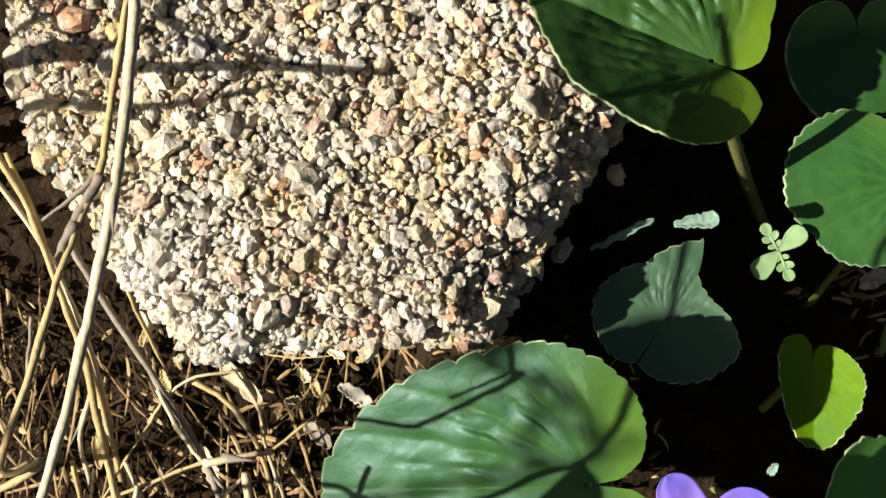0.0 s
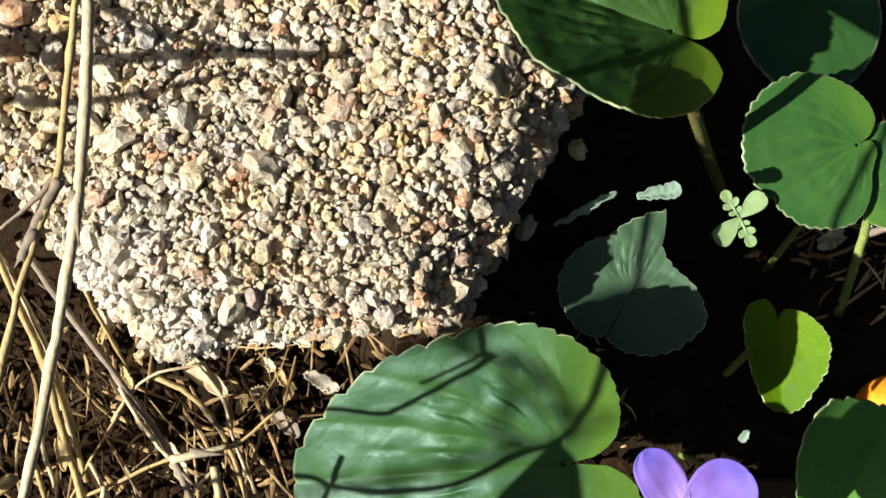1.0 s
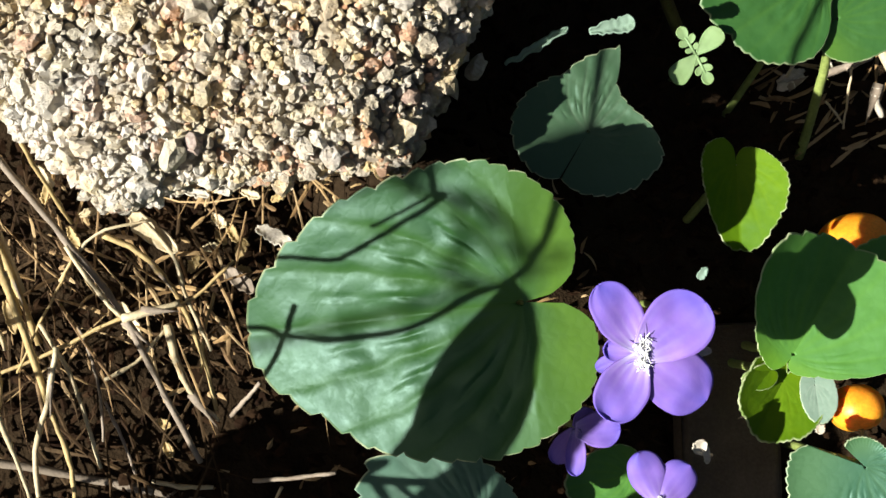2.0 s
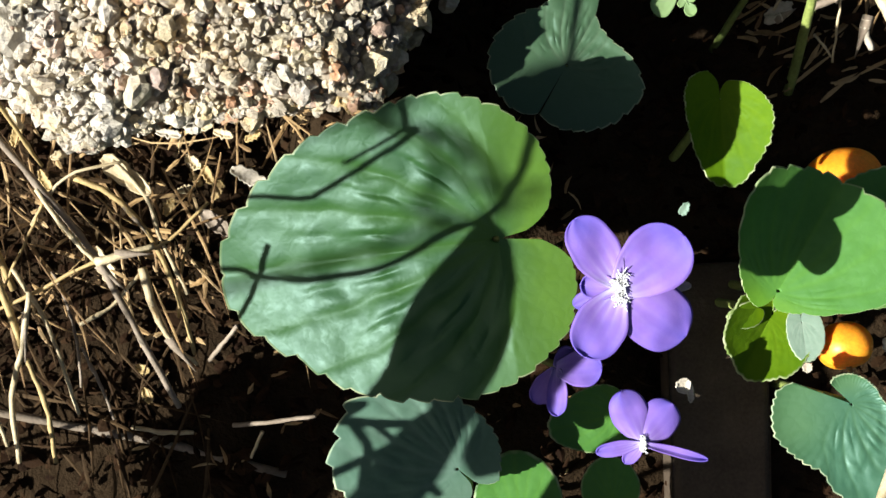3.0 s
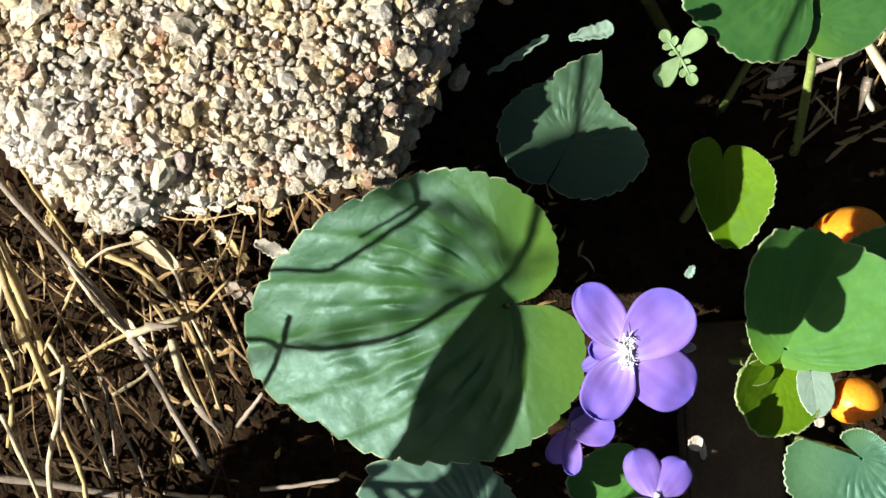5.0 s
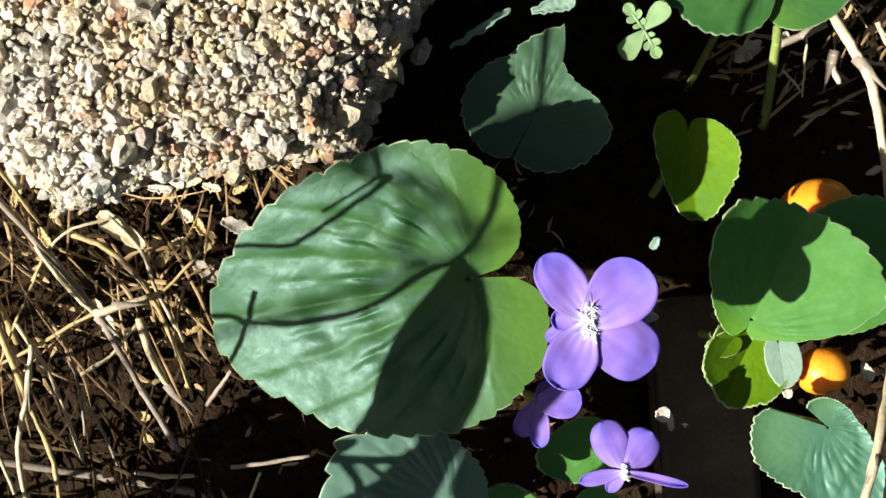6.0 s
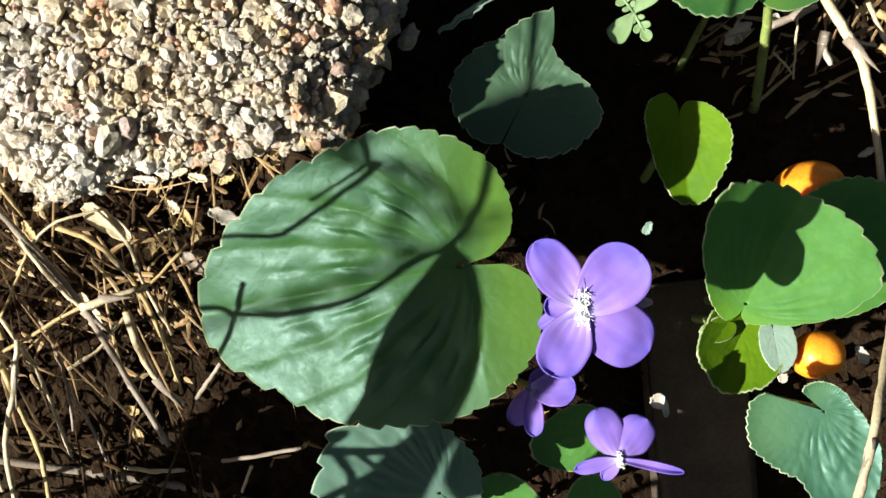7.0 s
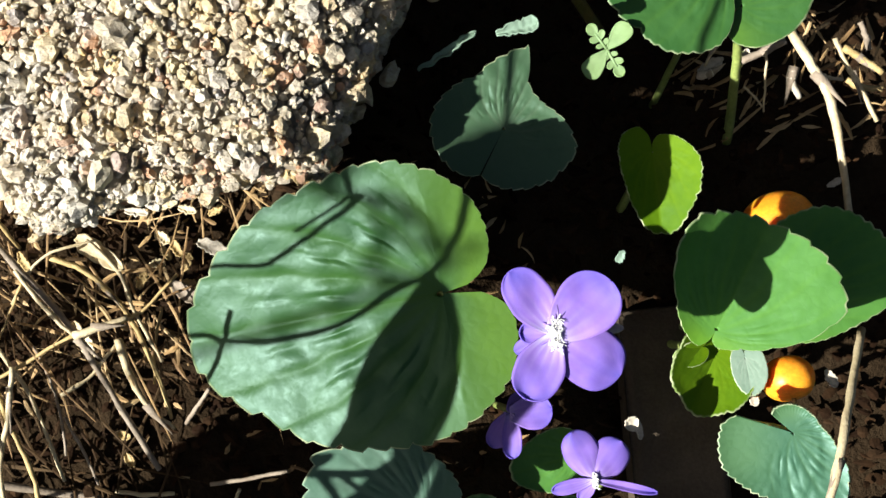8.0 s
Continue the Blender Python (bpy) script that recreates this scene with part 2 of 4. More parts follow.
def sheet(grid, thick, veins=None, edges=None, tones=None):
    """A thin two-sided skin over a grid of points, with rims; veins and edges become vertex attributes."""
    n, m = len(grid), len(grid[0])
    P = np.array([[tuple(p) for p in row] for row in grid]) * MM
    du = np.gradient(P, axis=0)
    dv = np.gradient(P, axis=1)
    N = np.cross(du, dv)
    N /= np.linalg.norm(N, axis=2, keepdims=True) + 1e-12
    if N[..., 2].mean() < 0:
        N = -N
    bm = bmesh.new()
    lt = bm.verts.layers.float.new("tone")
    lv = bm.verts.layers.float.new("vein")
    le = bm.verts.layers.float.new("edge")
    top = [[bm.verts.new(P[i, j] + N[i, j] * thick * MM * 0.5) for j in range(m)] for i in range(n)]
    low = [[bm.verts.new(P[i, j] - N[i, j] * thick * MM * 0.5) for j in range(m)] for i in range(n)]
    for i in range(n):
        for j in range(m):
            for v in (top[i][j], low[i][j]):
                v[lv] = 0.0 if veins is None else float(veins[i][j])
                v[le] = 0.0 if edges is None else float(edges[i][j])
                v[lt] = 0.0 if tones is None else float(tones[i][j])
    for i in range(n - 1):
        for j in range(m - 1):
            bm.faces.new((top[i][j], top[i + 1][j], top[i + 1][j + 1], top[i][j + 1]))
            bm.faces.new((low[i][j], low[i][j + 1], low[i + 1][j + 1], low[i + 1][j]))
    rim = [(i, 0) for i in range(n)] + [(n - 1, j) for j in range(1, m)] + [(i, m - 1) for i in range(n - 2, -1, -1)] + [(0, j) for j in range(m - 2, 0, -1)]
    for (a, b), (c, d) in zip(rim, rim[1:] + rim[:1]):
        try:
            bm.faces.new((top[a][b], low[a][b], low[c][d], top[c][d]))
        except ValueError:
            pass
    bmesh.ops.remove_doubles(bm, verts=bm.verts, dist=1e-6)
    bmesh.ops.recalc_face_normals(bm, faces=bm.faces)
    return bm


HEART_ANGLE = (0, 10, 25, 40, 54, 81, 101, 124, 157, 172, 180)
HEART = (1.0, 0.94, 0.79, 0.67, 0.59, 0.49, 0.43, 0.35, 0.245, 0.10, 0.03)
BROAD = ((1.0, 0.95, 0.80, 0.72, 0.62, 0.51, 0.44, 0.37, 0.25, 0.13, 0.04), (1.0, 0.94, 0.80, 0.69, 0.59, 0.49, 0.41, 0.32, 0.19, 0.09, 0.04))
CUPPED = ((1.0, 0.98, 0.80, 0.68, 0.58, 0.45, 0.37, 0.29, 0.20, 0.10, 0.05), (1.0, 0.94, 0.72, 0.58, 0.50, 0.42, 0.42, 0.42, 0.34, 0.20, 0.06))
BROADSIDE = ((1.0, 1.0, 0.97, 0.94, 0.82, 0.43, 0.32, 0.25, 0.19, 0.10, 0.05), (1.0, 1.02, 1.04, 1.04, 1.0, 0.46, 0.24, 0.18, 0.13, 0.09, 0.05))
QUILTED = ((0.96, 0.86, 0.78, 0.74, 0.64, 0.56, 0.47, 0.39, 0.31, 0.20, 0.05), (0.96, 1.02, 0.95, 0.83, 0.72, 0.60, 0.52, 0.32, 0.22, 0.14, 0.05))
HANGING = ((0.80, 0.90, 0.90, 0.90, 0.82, 0.52, 0.36, 0.28, 0.22, 0.14, 0.05), (0.80, 0.68, 0.60, 0.54, 0.46, 0.38, 0.34, 0.31, 0.28, 0.18, 0.05))
WAVY = ((0.60, 0.46, 0.37, 0.30, 0.27, 0.27, 0.29, 0.31, 0.34, 0.30, 0.10), (0.60, 0.74, 0.91, 1.07, 1.06, 0.74, 0.75, 0.82, 0.75, 0.58, 0.20))
HALFSHADE = ((1.0, 1.0, 0.96, 0.89, 0.76, 0.30, 0.22, 0.20, 0.15, 0.10, 0.05), (1.0, 1.06, 1.12, 1.15, 1.12, 0.90, 0.70, 0.50, 0.30, 0.15, 0.05))
ROUND = (1.0, 0.98, 0.93, 0.86, 0.80, 0.68, 0.60, 0.50, 0.34, 0.16, 0.06)


def heart_blade(base, heading, length, shape=HEART, left=1.0, right=1.0, slope=0.0, bow=0.0, fold=(0.0, 0.0), curl=(0.0, 0.0), rim=0.0,
                teeth=26, tooth=0.02, quilt=0.5, thick=0.35, nr=26, na=110, seed=1, vein_on=1.0, twist=0.0, back=1.0, ruffle=0.0, wrap=0.972, open_lobes=0.0):
    """A heart-shaped blade laid over its plan: base is where the stalk joins, heading the way of the tip in degrees. slope and bow lift it
    along the midrib, fold and curl raise its two halves (left, right of the heading), linearly and at the rim. shape gives the reach at
    HEART_ANGLE, for both halves alike or as a pair of profiles."""
    bx, by, bz = base
    h = radians(heading)
    grid, veins, edges, tones = [], [], [], []
    for i in range(na + 1):
        phi = -math.pi + math.tau * i / na
        phi *= wrap
        a = abs(math.degrees(phi))
        half = shape if len(shape) == 11 else shape[0 if phi > 0 else 1]
        R = length * float(np.interp(a, HEART_ANGLE, half))
        saw = (a * teeth / 180) % 1.0
        R *= 1 + tooth * (1 + 0.9 * noise.noise(Vector((int(a * teeth / 180) * 0.73, 1 if phi > 0 else 5, seed)))) * (math.sqrt(saw) - 0.6) * min(1, (180 - a) / 25)
        R *= 1 + 0.02 * noise.noise(Vector((math.cos(phi) * 2, math.sin(phi) * 2, seed * 3.1)))
        R *= 1 + ruffle * noise.noise(Vector((math.cos(phi) * 1.7, math.sin(phi) * 1.7, seed * 5.3 + 2))) * 1.6
        row, vr, er, tr = [], [], [], []
        for j in range(nr + 1):
            k = 0.02 + 0.98 * j / nr
            r = R * k
            u, v = r * math.cos(phi), r * math.sin(phi) * (left if phi > 0 else right)
            side = 0 if v > 0 else 1
            w = 0.5 * length
            z = slope * u * (1 if u > 0 else back) + bow * u * u / length + (fold[side] * abs(v) + curl[side] * (abs(v) / w) ** 2 * w) * (1 - open_lobes * min(1, max(0, 0.35 - u / (0.3 * length)))) + rim * k ** 6 + twist * v
            vein, wide, near_gap, next_gap, near_c = 0.0, 0.0, 1e9, 1e9, 0
            for c in (0, 24, 50, 84, 122):
                bent = c * (1 - 0.42 * k)
                gap = (a - bent - 3 * noise.noise(Vector((r * 0.15, c, seed)))) * math.pi / 180 * r
                vein = max(vein, math.exp(-(gap / (length * (0.026 if c == 0 else 0.02))) ** 2) * (1 if c == 0 else 0.8))
                wide = max(wide, math.exp(-(gap / (length * 0.026)) ** 2) * (1 if c == 0 else 0.85))
                if abs(gap) < abs(near_gap):
                    near_gap, next_gap, near_c = gap, abs(near_gap), c
                else:
                    next_gap = min(next_gap, abs(gap))
            step = length / 4.4
            wob = noise.noise(Vector((u * 0.25, v * 0.25, seed + 9)))
            along = ((r - 0.9 * abs(near_gap) + 1.6 * wob) / step + 0.37 * near_c) % 1.0
            twig = math.exp(-((along - 0.5) * step / 0.45) ** 2) * min(1, abs(near_gap) / 0.6) * 0.6
            cell = math.sin(math.pi * along + math.pi / 2) ** 2
            nz = noise.noise(Vector((u * 5 / length, v * 5 / length, seed * 7.7))) * 1.0 + noise.noise(Vector((u * 17 / length, v * 17 / length, seed * 1.7))) * 0.14 + noise.noise(Vector((u * 10 / length, v * 10 / length, seed * 2.9))) * 0.40
            pillow = math.sin(math.pi * along) ** 2 * min(1, abs(near_gap) / (length * 0.05)) * min(1, (next_gap - abs(near_gap)) / (length * 0.04)) * math.exp(-((k - 0.42) / 0.30) ** 2)
            z += quilt * (length / 50) * min(1, max(0.10, (112 - a) / 50)) * (cell * 0.05 + 0.85 * nz + 0.70 * pillow - 0.30 * vein - 0.12 * twig) * min(1, k * 2) * (1 - 0.35 * k ** 4)
            vein = max(0.8 * wide, 0.4 * twig)
            row.append((bx + u * math.cos(h) - v * math.sin(h), by + u * math.sin(h) + v * math.cos(h), bz + z))
            vr.append(vein * 0.75 * vein_on * (1.0 - 0.55 * k) * min(1, max(0.15, (125 - a) / 50)))
            er.append(min(0.9, max(0.2, 0.5 + 1.2 * noise.noise(Vector((a * 0.09, side, seed))))) if j == nr else 0.0)
            # how strongly the sunny yellow-green is painted on the basal lobes
            tr.append(min(1, max(0, (a - 70) / 50)) * min(1, k * 1.6) * 0.9)
        grid.append(row), veins.append(vr), edges.append(er), tones.append(tr)
    return sheet(grid, thick, veins, edges, tones)


def stalk_mesh(points, r0, r1, hairs=0, seed=0, sides=8):
    bm = bmesh.new()
    n = len(points)
    tube(bm, points, [r0 + (r1 - r0) * i / (n - 1) for i in range(n)], sides)
    rng = random.Random(seed)
    for _ in range(hairs):
        k = rng.uniform(0.03, 0.97) * (n - 1)
        p = Vector(points[int(k)]).lerp(Vector(points[min(int(k) + 1, n - 1)]), k % 1)
        d = Vector((rng.uniform(-1, 1), rng.uniform(-1, 1), rng.uniform(-0.3, 0.6))).normalized()
        tube(bm, [p + d * r0 * 0.8, p + d * (r0 + rng.uniform(0.5, 0.9))], [0.06, 0.02], 3)
    return bm


def violet_leaf(label, mat, stem_foot=None, stem_sag=(0, 0, 4), hairs=0, stem_r=1.1, group="violet leaves", stem_mat=None, **blade):
    thing = holder("violet_leaf", label, "leaf", group)
    part("blade", heart_blade(**blade), mat, thing)
    if stem_foot:
        bx, by, bz = blade["base"]
        pts = bend((bx, by, bz - 0.6), stem_foot, stem_sag, 14, 0.1, 3)
        part("petiole", stalk_mesh(pts, stem_r * 0.8, stem_r, hairs, 5), stem_mat or STEM, thing)
    return thing


def ground_z(x, y):
    k = min(1, max(0, (x + 60) / 160))
    # last term: hidden mound under the large leaf, added to block leaking sun
    return -56 - 30 * k * k * (3 - 2 * k) + 51 * math.exp(-(x / 17) ** 2 - ((y - 14.5) / 12) ** 2)


# ---- ground ----
def ground():
    xs = sorted({*np.linspace(-260, 260, 131).round(2), -700, -520, -380, -310, 310, 380, 520, 700})
    bm = bmesh.new()
    V = {}
    for i, x in enumerate(xs):
        for j, y in enumerate(xs):
            near = max(abs(x), abs(y)) < 300
            z = ground_z(x, y) + (2.5 * noise.noise(Vector((x * 0.05, y * 0.05, 0))) + 1.4 * noise.noise(Vector((x * 0.2, y * 0.2, 4))) if near else 0)
            V[i, j] = bm.verts.new((x * MM, y * MM, z * MM))
    n = len(xs)
    for i in range(n - 1):
        for j in range(n - 1):
            bm.faces.new((V[i, j], V[i + 1, j], V[i + 1, j + 1], V[i, j + 1]))
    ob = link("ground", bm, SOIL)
    tagged(ob, "dark garden soil under plants and dry grass", "soil", kind="structure")


ground()

# ---- concrete stone with exposed pebbles ----
STONE_PLAN = [(-57, 8), (-44, 13), (-29, 14), (-18, 16), (-6, 16.5), (-0.2, 31.3), (4.6, 42.4), (10, 52.4), (14.5, 60.4), (19.5, 73), (18, 95), (-20, 108),
              (-70, 108), (-106, 90), (-101, 60), (-96, 48), (-88, 39), (-81, 32), (-77, 25), (-68, 16.5)]
STONE_MID = Vector((-42, 50, 0))


def stone_edge(angle):
    d = Vector((math.cos(angle), math.sin(angle), 0))
    best = 30.0
    for p, q in zip(STONE_PLAN, STONE_PLAN[1:] + STONE_PLAN[:1]):
        p, q = Vector((*p, 0)) - STONE_MID, Vector((*q, 0)) - STONE_MID
        e = q - p
        den = d.x * e.y - d.y * e.x
        if abs(den) > 1e-9:
            t, s = (p.x * e.y - p.y * e.x) / den, (p.x * d.y - p.y * d.x) / den
            if t > 0 and -1e-6 <= s <= 1 + 1e-6:
                best = t
    return best


REACH = [stone_edge(math.tau * i / 720 - math.pi) + 0.9 * noise.noise(Vector((i * 0.11, 3, 1))) for i in range(720)]


def stone_reach(angle):
    k = ((angle + math.pi) / math.tau * 720) % 720
    i = int(k)
    return REACH[i] + (REACH[(i + 1) % 720] - REACH[i]) * (k - i)


def stone_top(x, y):
    v = Vector((x, y, 0)) - STONE_MID
    gap = stone_reach(math.atan2(v.y, v.x)) - v.length
    right = min(1, max(0, (x + 34) / 34))
    z = 5.5 - (9 + 1.0 * right) * math.exp(-max(0, gap) / (4 + 1.5 * right)) + 1.6 * noise.noise(Vector((x * 0.06, y * 0.06, 2)))
    z -= 1.8 * math.exp(-((x + 2) ** 2 + (y - 27) ** 2) / 90)
    return z, gap


stone = holder("concrete_stone", "sunlit block of rough concrete with exposed tan pebbles, on the soil", "stone")


def rough(x, y, z):
    """Broken, lumpy relief of the concrete, in millimetres."""
    p = Vector((x, y, z))
    d, _ = noise.voronoi(p * 0.36)
    e, _ = noise.voronoi(p * 0.8 + Vector((5, 5, 5)))
    return 1.9 * (0.55 - d[0]) + 1.2 * (0.5 - e[0]) + 0.9 * noise.noise(p * 0.14)


def stone_body():
    bm = bmesh.new()
    n = 460
    rings = []
    for k, drop in [(0.15, 66), (0.15, 52), (0.15, 40), (0.14, 31), (0.13, 24), (0.12, 18), (0.10, 13), (0.075, 9), (0.045, 6), (0.015, 3), *((q / 80 * 0.985, 0) for q in range(80))]:
        ring = []
        for i in range(n):
            a = math.tau * i / n
            R = stone_reach(a) * (1 - k * (max(0.12, -0.9 * math.sin(a)) if drop else 1))
            x, y = STONE_MID.x + R * math.cos(a), STONE_MID.y + R * math.sin(a)
            z = stone_top(x, y)[0] - drop
            h = rough(x, y, z) - 2.6
            if drop:
                x, y = x + h * math.cos(a), y + h * math.sin(a)
            else:
                z += h
            ring.append(bm.verts.new((x * MM, y * MM, z * MM)))
        rings.append(ring)
    for r0, r1 in zip(rings, rings[1:]):
        for k in range(n):
            bm.faces.new((r0[k], r0[(k + 1) % n], r1[(k + 1) % n], r1[k]))
    bm.faces.new(rings[-1])
    return bm


part("body", stone_body(), CEMENT, stone)


# ---- violet leaves ----
violet_leaf("large heart-shaped violet leaf, glossy bluish green, crossed by stem shadows", LEAF, (15, -5, -74), (4, 3, 0),
            base=(14.8, -6.8, -3), heading=188, length=52, shape=BROAD, slope=-0.2, bow=-0.14, fold=(0.04, 0.3), seed=2, nr=92, na=380, teeth=24, tooth=0.04, quilt=1.05, back=0.2, wrap=0.952)
violet_leaf("toothed violet leaf hanging below the large leaf", LEAF_SILVER, (10, -68, -70), (2, 0, 4),
            base=(8.4, -52, -25), heading=138, length=28, shape=HANGING, slope=0.02, seed=5, ruffle=0.03, teeth=14, tooth=0.08, nr=50, na=200, quilt=0.9)
violet_leaf("dark green quilted violet leaf over the stone's edge", LEAF_OLIVE, (57.0, 53.4, -70), (-1, -2, 4), 260, 1.5, stem_mat=STEM_OLIVE_SHADE,
            base=(30.3, 70.7, 5), heading=162, length=38, shape=QUILTED, slope=0.05, fold=(0.94, 0.2), curl=(0.1, 0.0), seed=7, ruffle=0.02, nr=70, na=280, quilt=1.8, open_lobes=0.4)
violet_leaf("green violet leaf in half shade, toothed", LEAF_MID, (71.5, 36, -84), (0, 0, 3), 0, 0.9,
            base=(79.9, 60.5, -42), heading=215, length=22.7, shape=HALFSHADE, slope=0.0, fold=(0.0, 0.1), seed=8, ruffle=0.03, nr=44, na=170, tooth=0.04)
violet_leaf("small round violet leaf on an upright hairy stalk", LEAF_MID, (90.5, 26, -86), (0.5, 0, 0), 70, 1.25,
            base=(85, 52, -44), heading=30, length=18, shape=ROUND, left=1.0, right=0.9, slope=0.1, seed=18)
violet_leaf("violet leaf deep in shade with a pale rim", LEAF, (74, 101, -84), (0, 0, 4),
            base=(72, 97, -54), heading=275, length=24, shape=ROUND, slope=0.05, seed=19)
violet_leaf("small cupped violet leaf, half in shade, yellow-green", LEAF_YOUNG, (61, 10, -78), (0, 0, 0),
            base=(62.7, 20.6, -40.2), heading=272, length=18.4, shape=CUPPED, slope=0.1, fold=(0.5, 0.1), curl=(0.25, 0.2), seed=9, ruffle=0.03, tooth=0.05, nr=44, na=180)
violet_leaf("round bright green violet leaf carrying the flower's shadow", LEAF_FRESH, (74, -20, -82), (0, 0, 0),
            base=(72.1, -18.5, -31.5), heading=60, length=25.6, shape=BROADSIDE, slope=0.04, fold=(0.0, 0.35), curl=(0.45, 0.0), seed=10, ruffle=0.02, teeth=18, tooth=0.04, nr=56, na=210, wrap=0.98)
violet_leaf("violet leaf tucked behind a round leaf, partly in shade", LEAF_FRESH, (98, -20, -84), (0, 0, 0),
            base=(94, -13, -47), heading=18, length=28, shape=ROUND, left=0.9, right=0.62, seed=11, ruffle=0.08, tooth=0.04, nr=40, na=150)
violet_leaf("glossy blue-green violet leaf with a wavy rim beside a dry stalk", LEAF_GREY, (86, -44, -82), (0, 0, 0),
            base=(86.9, -40.8, -31), heading=328, length=20, shape=WAVY, slope=0.12, fold=(0.1, -0.1), rim=0.9, seed=12, ruffle=0.03, tooth=0.05, nr=50, na=190, quilt=1.0, wrap=0.935)
violet_leaf("young curled violet leaf opening like a funnel", LEAF_YOUNG, (74, -30, -82), (0, 0, 0),
            base=(75.6, -25.4, -49), heading=240, length=13.5, shape=ROUND, left=1.0, right=1.05, slope=0.2, fold=(0.25, 0.55), rim=0.5, quilt=0.5, seed=13, ruffle=0.14, na=110, nr=28, tooth=0.05)
violet_leaf("tiny folded leaf tip inside the funnel leaf", LEAF_YOUNG, (70, -24, -82), (0, 0, 0),
            base=(71.5, -23.2, -46.5), heading=196, length=6.5, shape=ROUND, left=0.8, right=0.5, slope=0.3, fold=(0.1, 0.9), seed=24, na=70, nr=14, tooth=0.05)
violet_leaf("small grey inner leaf wrapped beside the funnel leaf", LEAF_PALE, (80, -30, -82), (0, 0, 0),
            base=(81.9, -26.0, -47), heading=275, length=8.5, left=0.75, right=0.6, shape=ROUND, slope=0.2, fold=(0.2, 0.0), seed=23, na=80, nr=18, tooth=0.04)
violet_leaf("small green violet leaf at the foot of the flowers", LEAF_FRESH, (24, -66, -72), (0, 0, 2),
            base=(21.5, -66, -40), heading=95, length=15, shape=ROUND, left=0.9, right=0.9, slope=0.1, seed=15, na=80, nr=18)
violet_leaf("green violet leaf under the small flower", LEAF_FRESH, (44, -62, -74), (0, 0, 2),
            base=(41, -62, -42), heading=100, length=9, shape=ROUND, seed=16, na=80, nr=18)
violet_leaf("green violet leaf behind a drooping petal", LEAF_FRESH, (44, -50, -74), (0, 0, 2),
            base=(42, -45.5, -46), heading=192, length=14.5, left=1.0, right=1.0, seed=17, na=110, nr=24, tooth=0.05)
LOBED = ((0.66, 1.05, 0.90, 0.80, 0.72, 0.81, 0.88, 0.90, 0.80, 0.70, 0.62), (0.66, 0.57, 0.56, 0.62, 0.72, 0.92, 0.88, 0.80, 0.72, 0.66, 0.62))
lobed = holder("ivy_leaf", "broad lobed grey-green leaf, partly lit in the stone's shadow", "leaf")
part("blade", heart_blade(base=(29.7, 25.9, -27), heading=60, length=17, shape=LOBED, slope=0.02, fold=(0.06, 0.12), seed=14, teeth=16, tooth=0.05, quilt=1.1, na=240, nr=44, wrap=0.995), LEAF_IVY, lobed)
part("petiole", stalk_mesh(bend((29.7, 25.7, -27.5), (36, 18, -80), (1, -2, 3), 10), 0.4, 0.5), STEM, lobed)


# ---- violet flowers ----
def petal(base, heading, length, width, slope=0.0, cup=0.0, roll=0.0, blaze=0.0, seed=1, taper=0.62, thick=0.22, narrow=0.16, ragged=0.0):
    h = radians(heading)
    n, m = 30, 16
    grid, vein, tone = [], [], []
    for i in range(n + 1):
        u = 1 - (1 - i / n) ** 1.7
        w = width * 0.5 * (narrow + (1 - narrow) * math.sin(min(1, u / taper) * math.pi / 2) ** 1.1)
        if u > taper:
            w *= math.sqrt(max(0, 1 - ((u - taper) / (1 - taper)) ** 2.7))
        w *= 1 + 0.05 * noise.noise(Vector((u * 4, seed * 2.3, 8)))
        w = max(w * (1 + ragged * noise.noise(Vector((u * 9, seed, 2)))), 0.02)
        row, vr = [], []
        for j in range(m + 1):
            v = 2 * j / m - 1
            x, y = length * u, w * v + ragged * width * 0.5 * noise.noise(Vector((u * 7, 3, seed)))
            wave = 0.5 * noise.noise(Vector((x * 0.25, y * 0.25, seed * 3.3))) + 0.25 * u * math.sin(3.0 * v + seed)
            crease = 0.35 * math.sin(5.0 * v + 2.0 * noise.noise(Vector((u * 2, v, seed * 1.7)))) * u * (1 - 0.4 * u)
            z = slope * x + cup * v * v * width * 0.5 + roll * u * u * length + (wave * 1.0 + crease * 0.5) * length / 14
            row.append((base[0] + x * math.cos(h) - y * math.sin(h), base[1] + x * math.sin(h) + y * math.cos(h), base[2] + z))
            streak = 0.5 + 0.5 * math.cos(v * 16)
            vr.append(blaze * (math.exp(-(u / 0.15) ** 2) + 0.5 * streak * math.exp(-(u / 0.32) ** 2)) + 0.10 * streak * u * (1 - u))
        tone.append([0.85 * u ** 2.2 * (0.75 + 0.5 * noise.noise(Vector((u * 3, j * 0.2, seed)))) for j in range(m + 1)])
        grid.append(row), vein.append(vr)
    return sheet(grid, thick, vein, None, tone)


def beard(centre, size, count, seed):
    bm = bmesh.new()
    rng = random.Random(seed)
    for _ in range(count):
        a, e = rng.uniform(0, math.tau), rng.uniform(0.0, 1.1)
        d = Vector((math.cos(a) * math.cos(e) * 0.8, math.sin(a) * math.cos(e) * 1.1, math.sin(e) * 0.6))
        p = Vector(centre) + Vector((rng.uniform(-0.5, 0.5), rng.uniform(-1.5, 1.5), rng.uniform(-0.5, 0.2))) * size
        tube(bm, [p, p + d * size * rng.uniform(0.3, 0.9)], [0.13, 0.07], 5)
    return bm


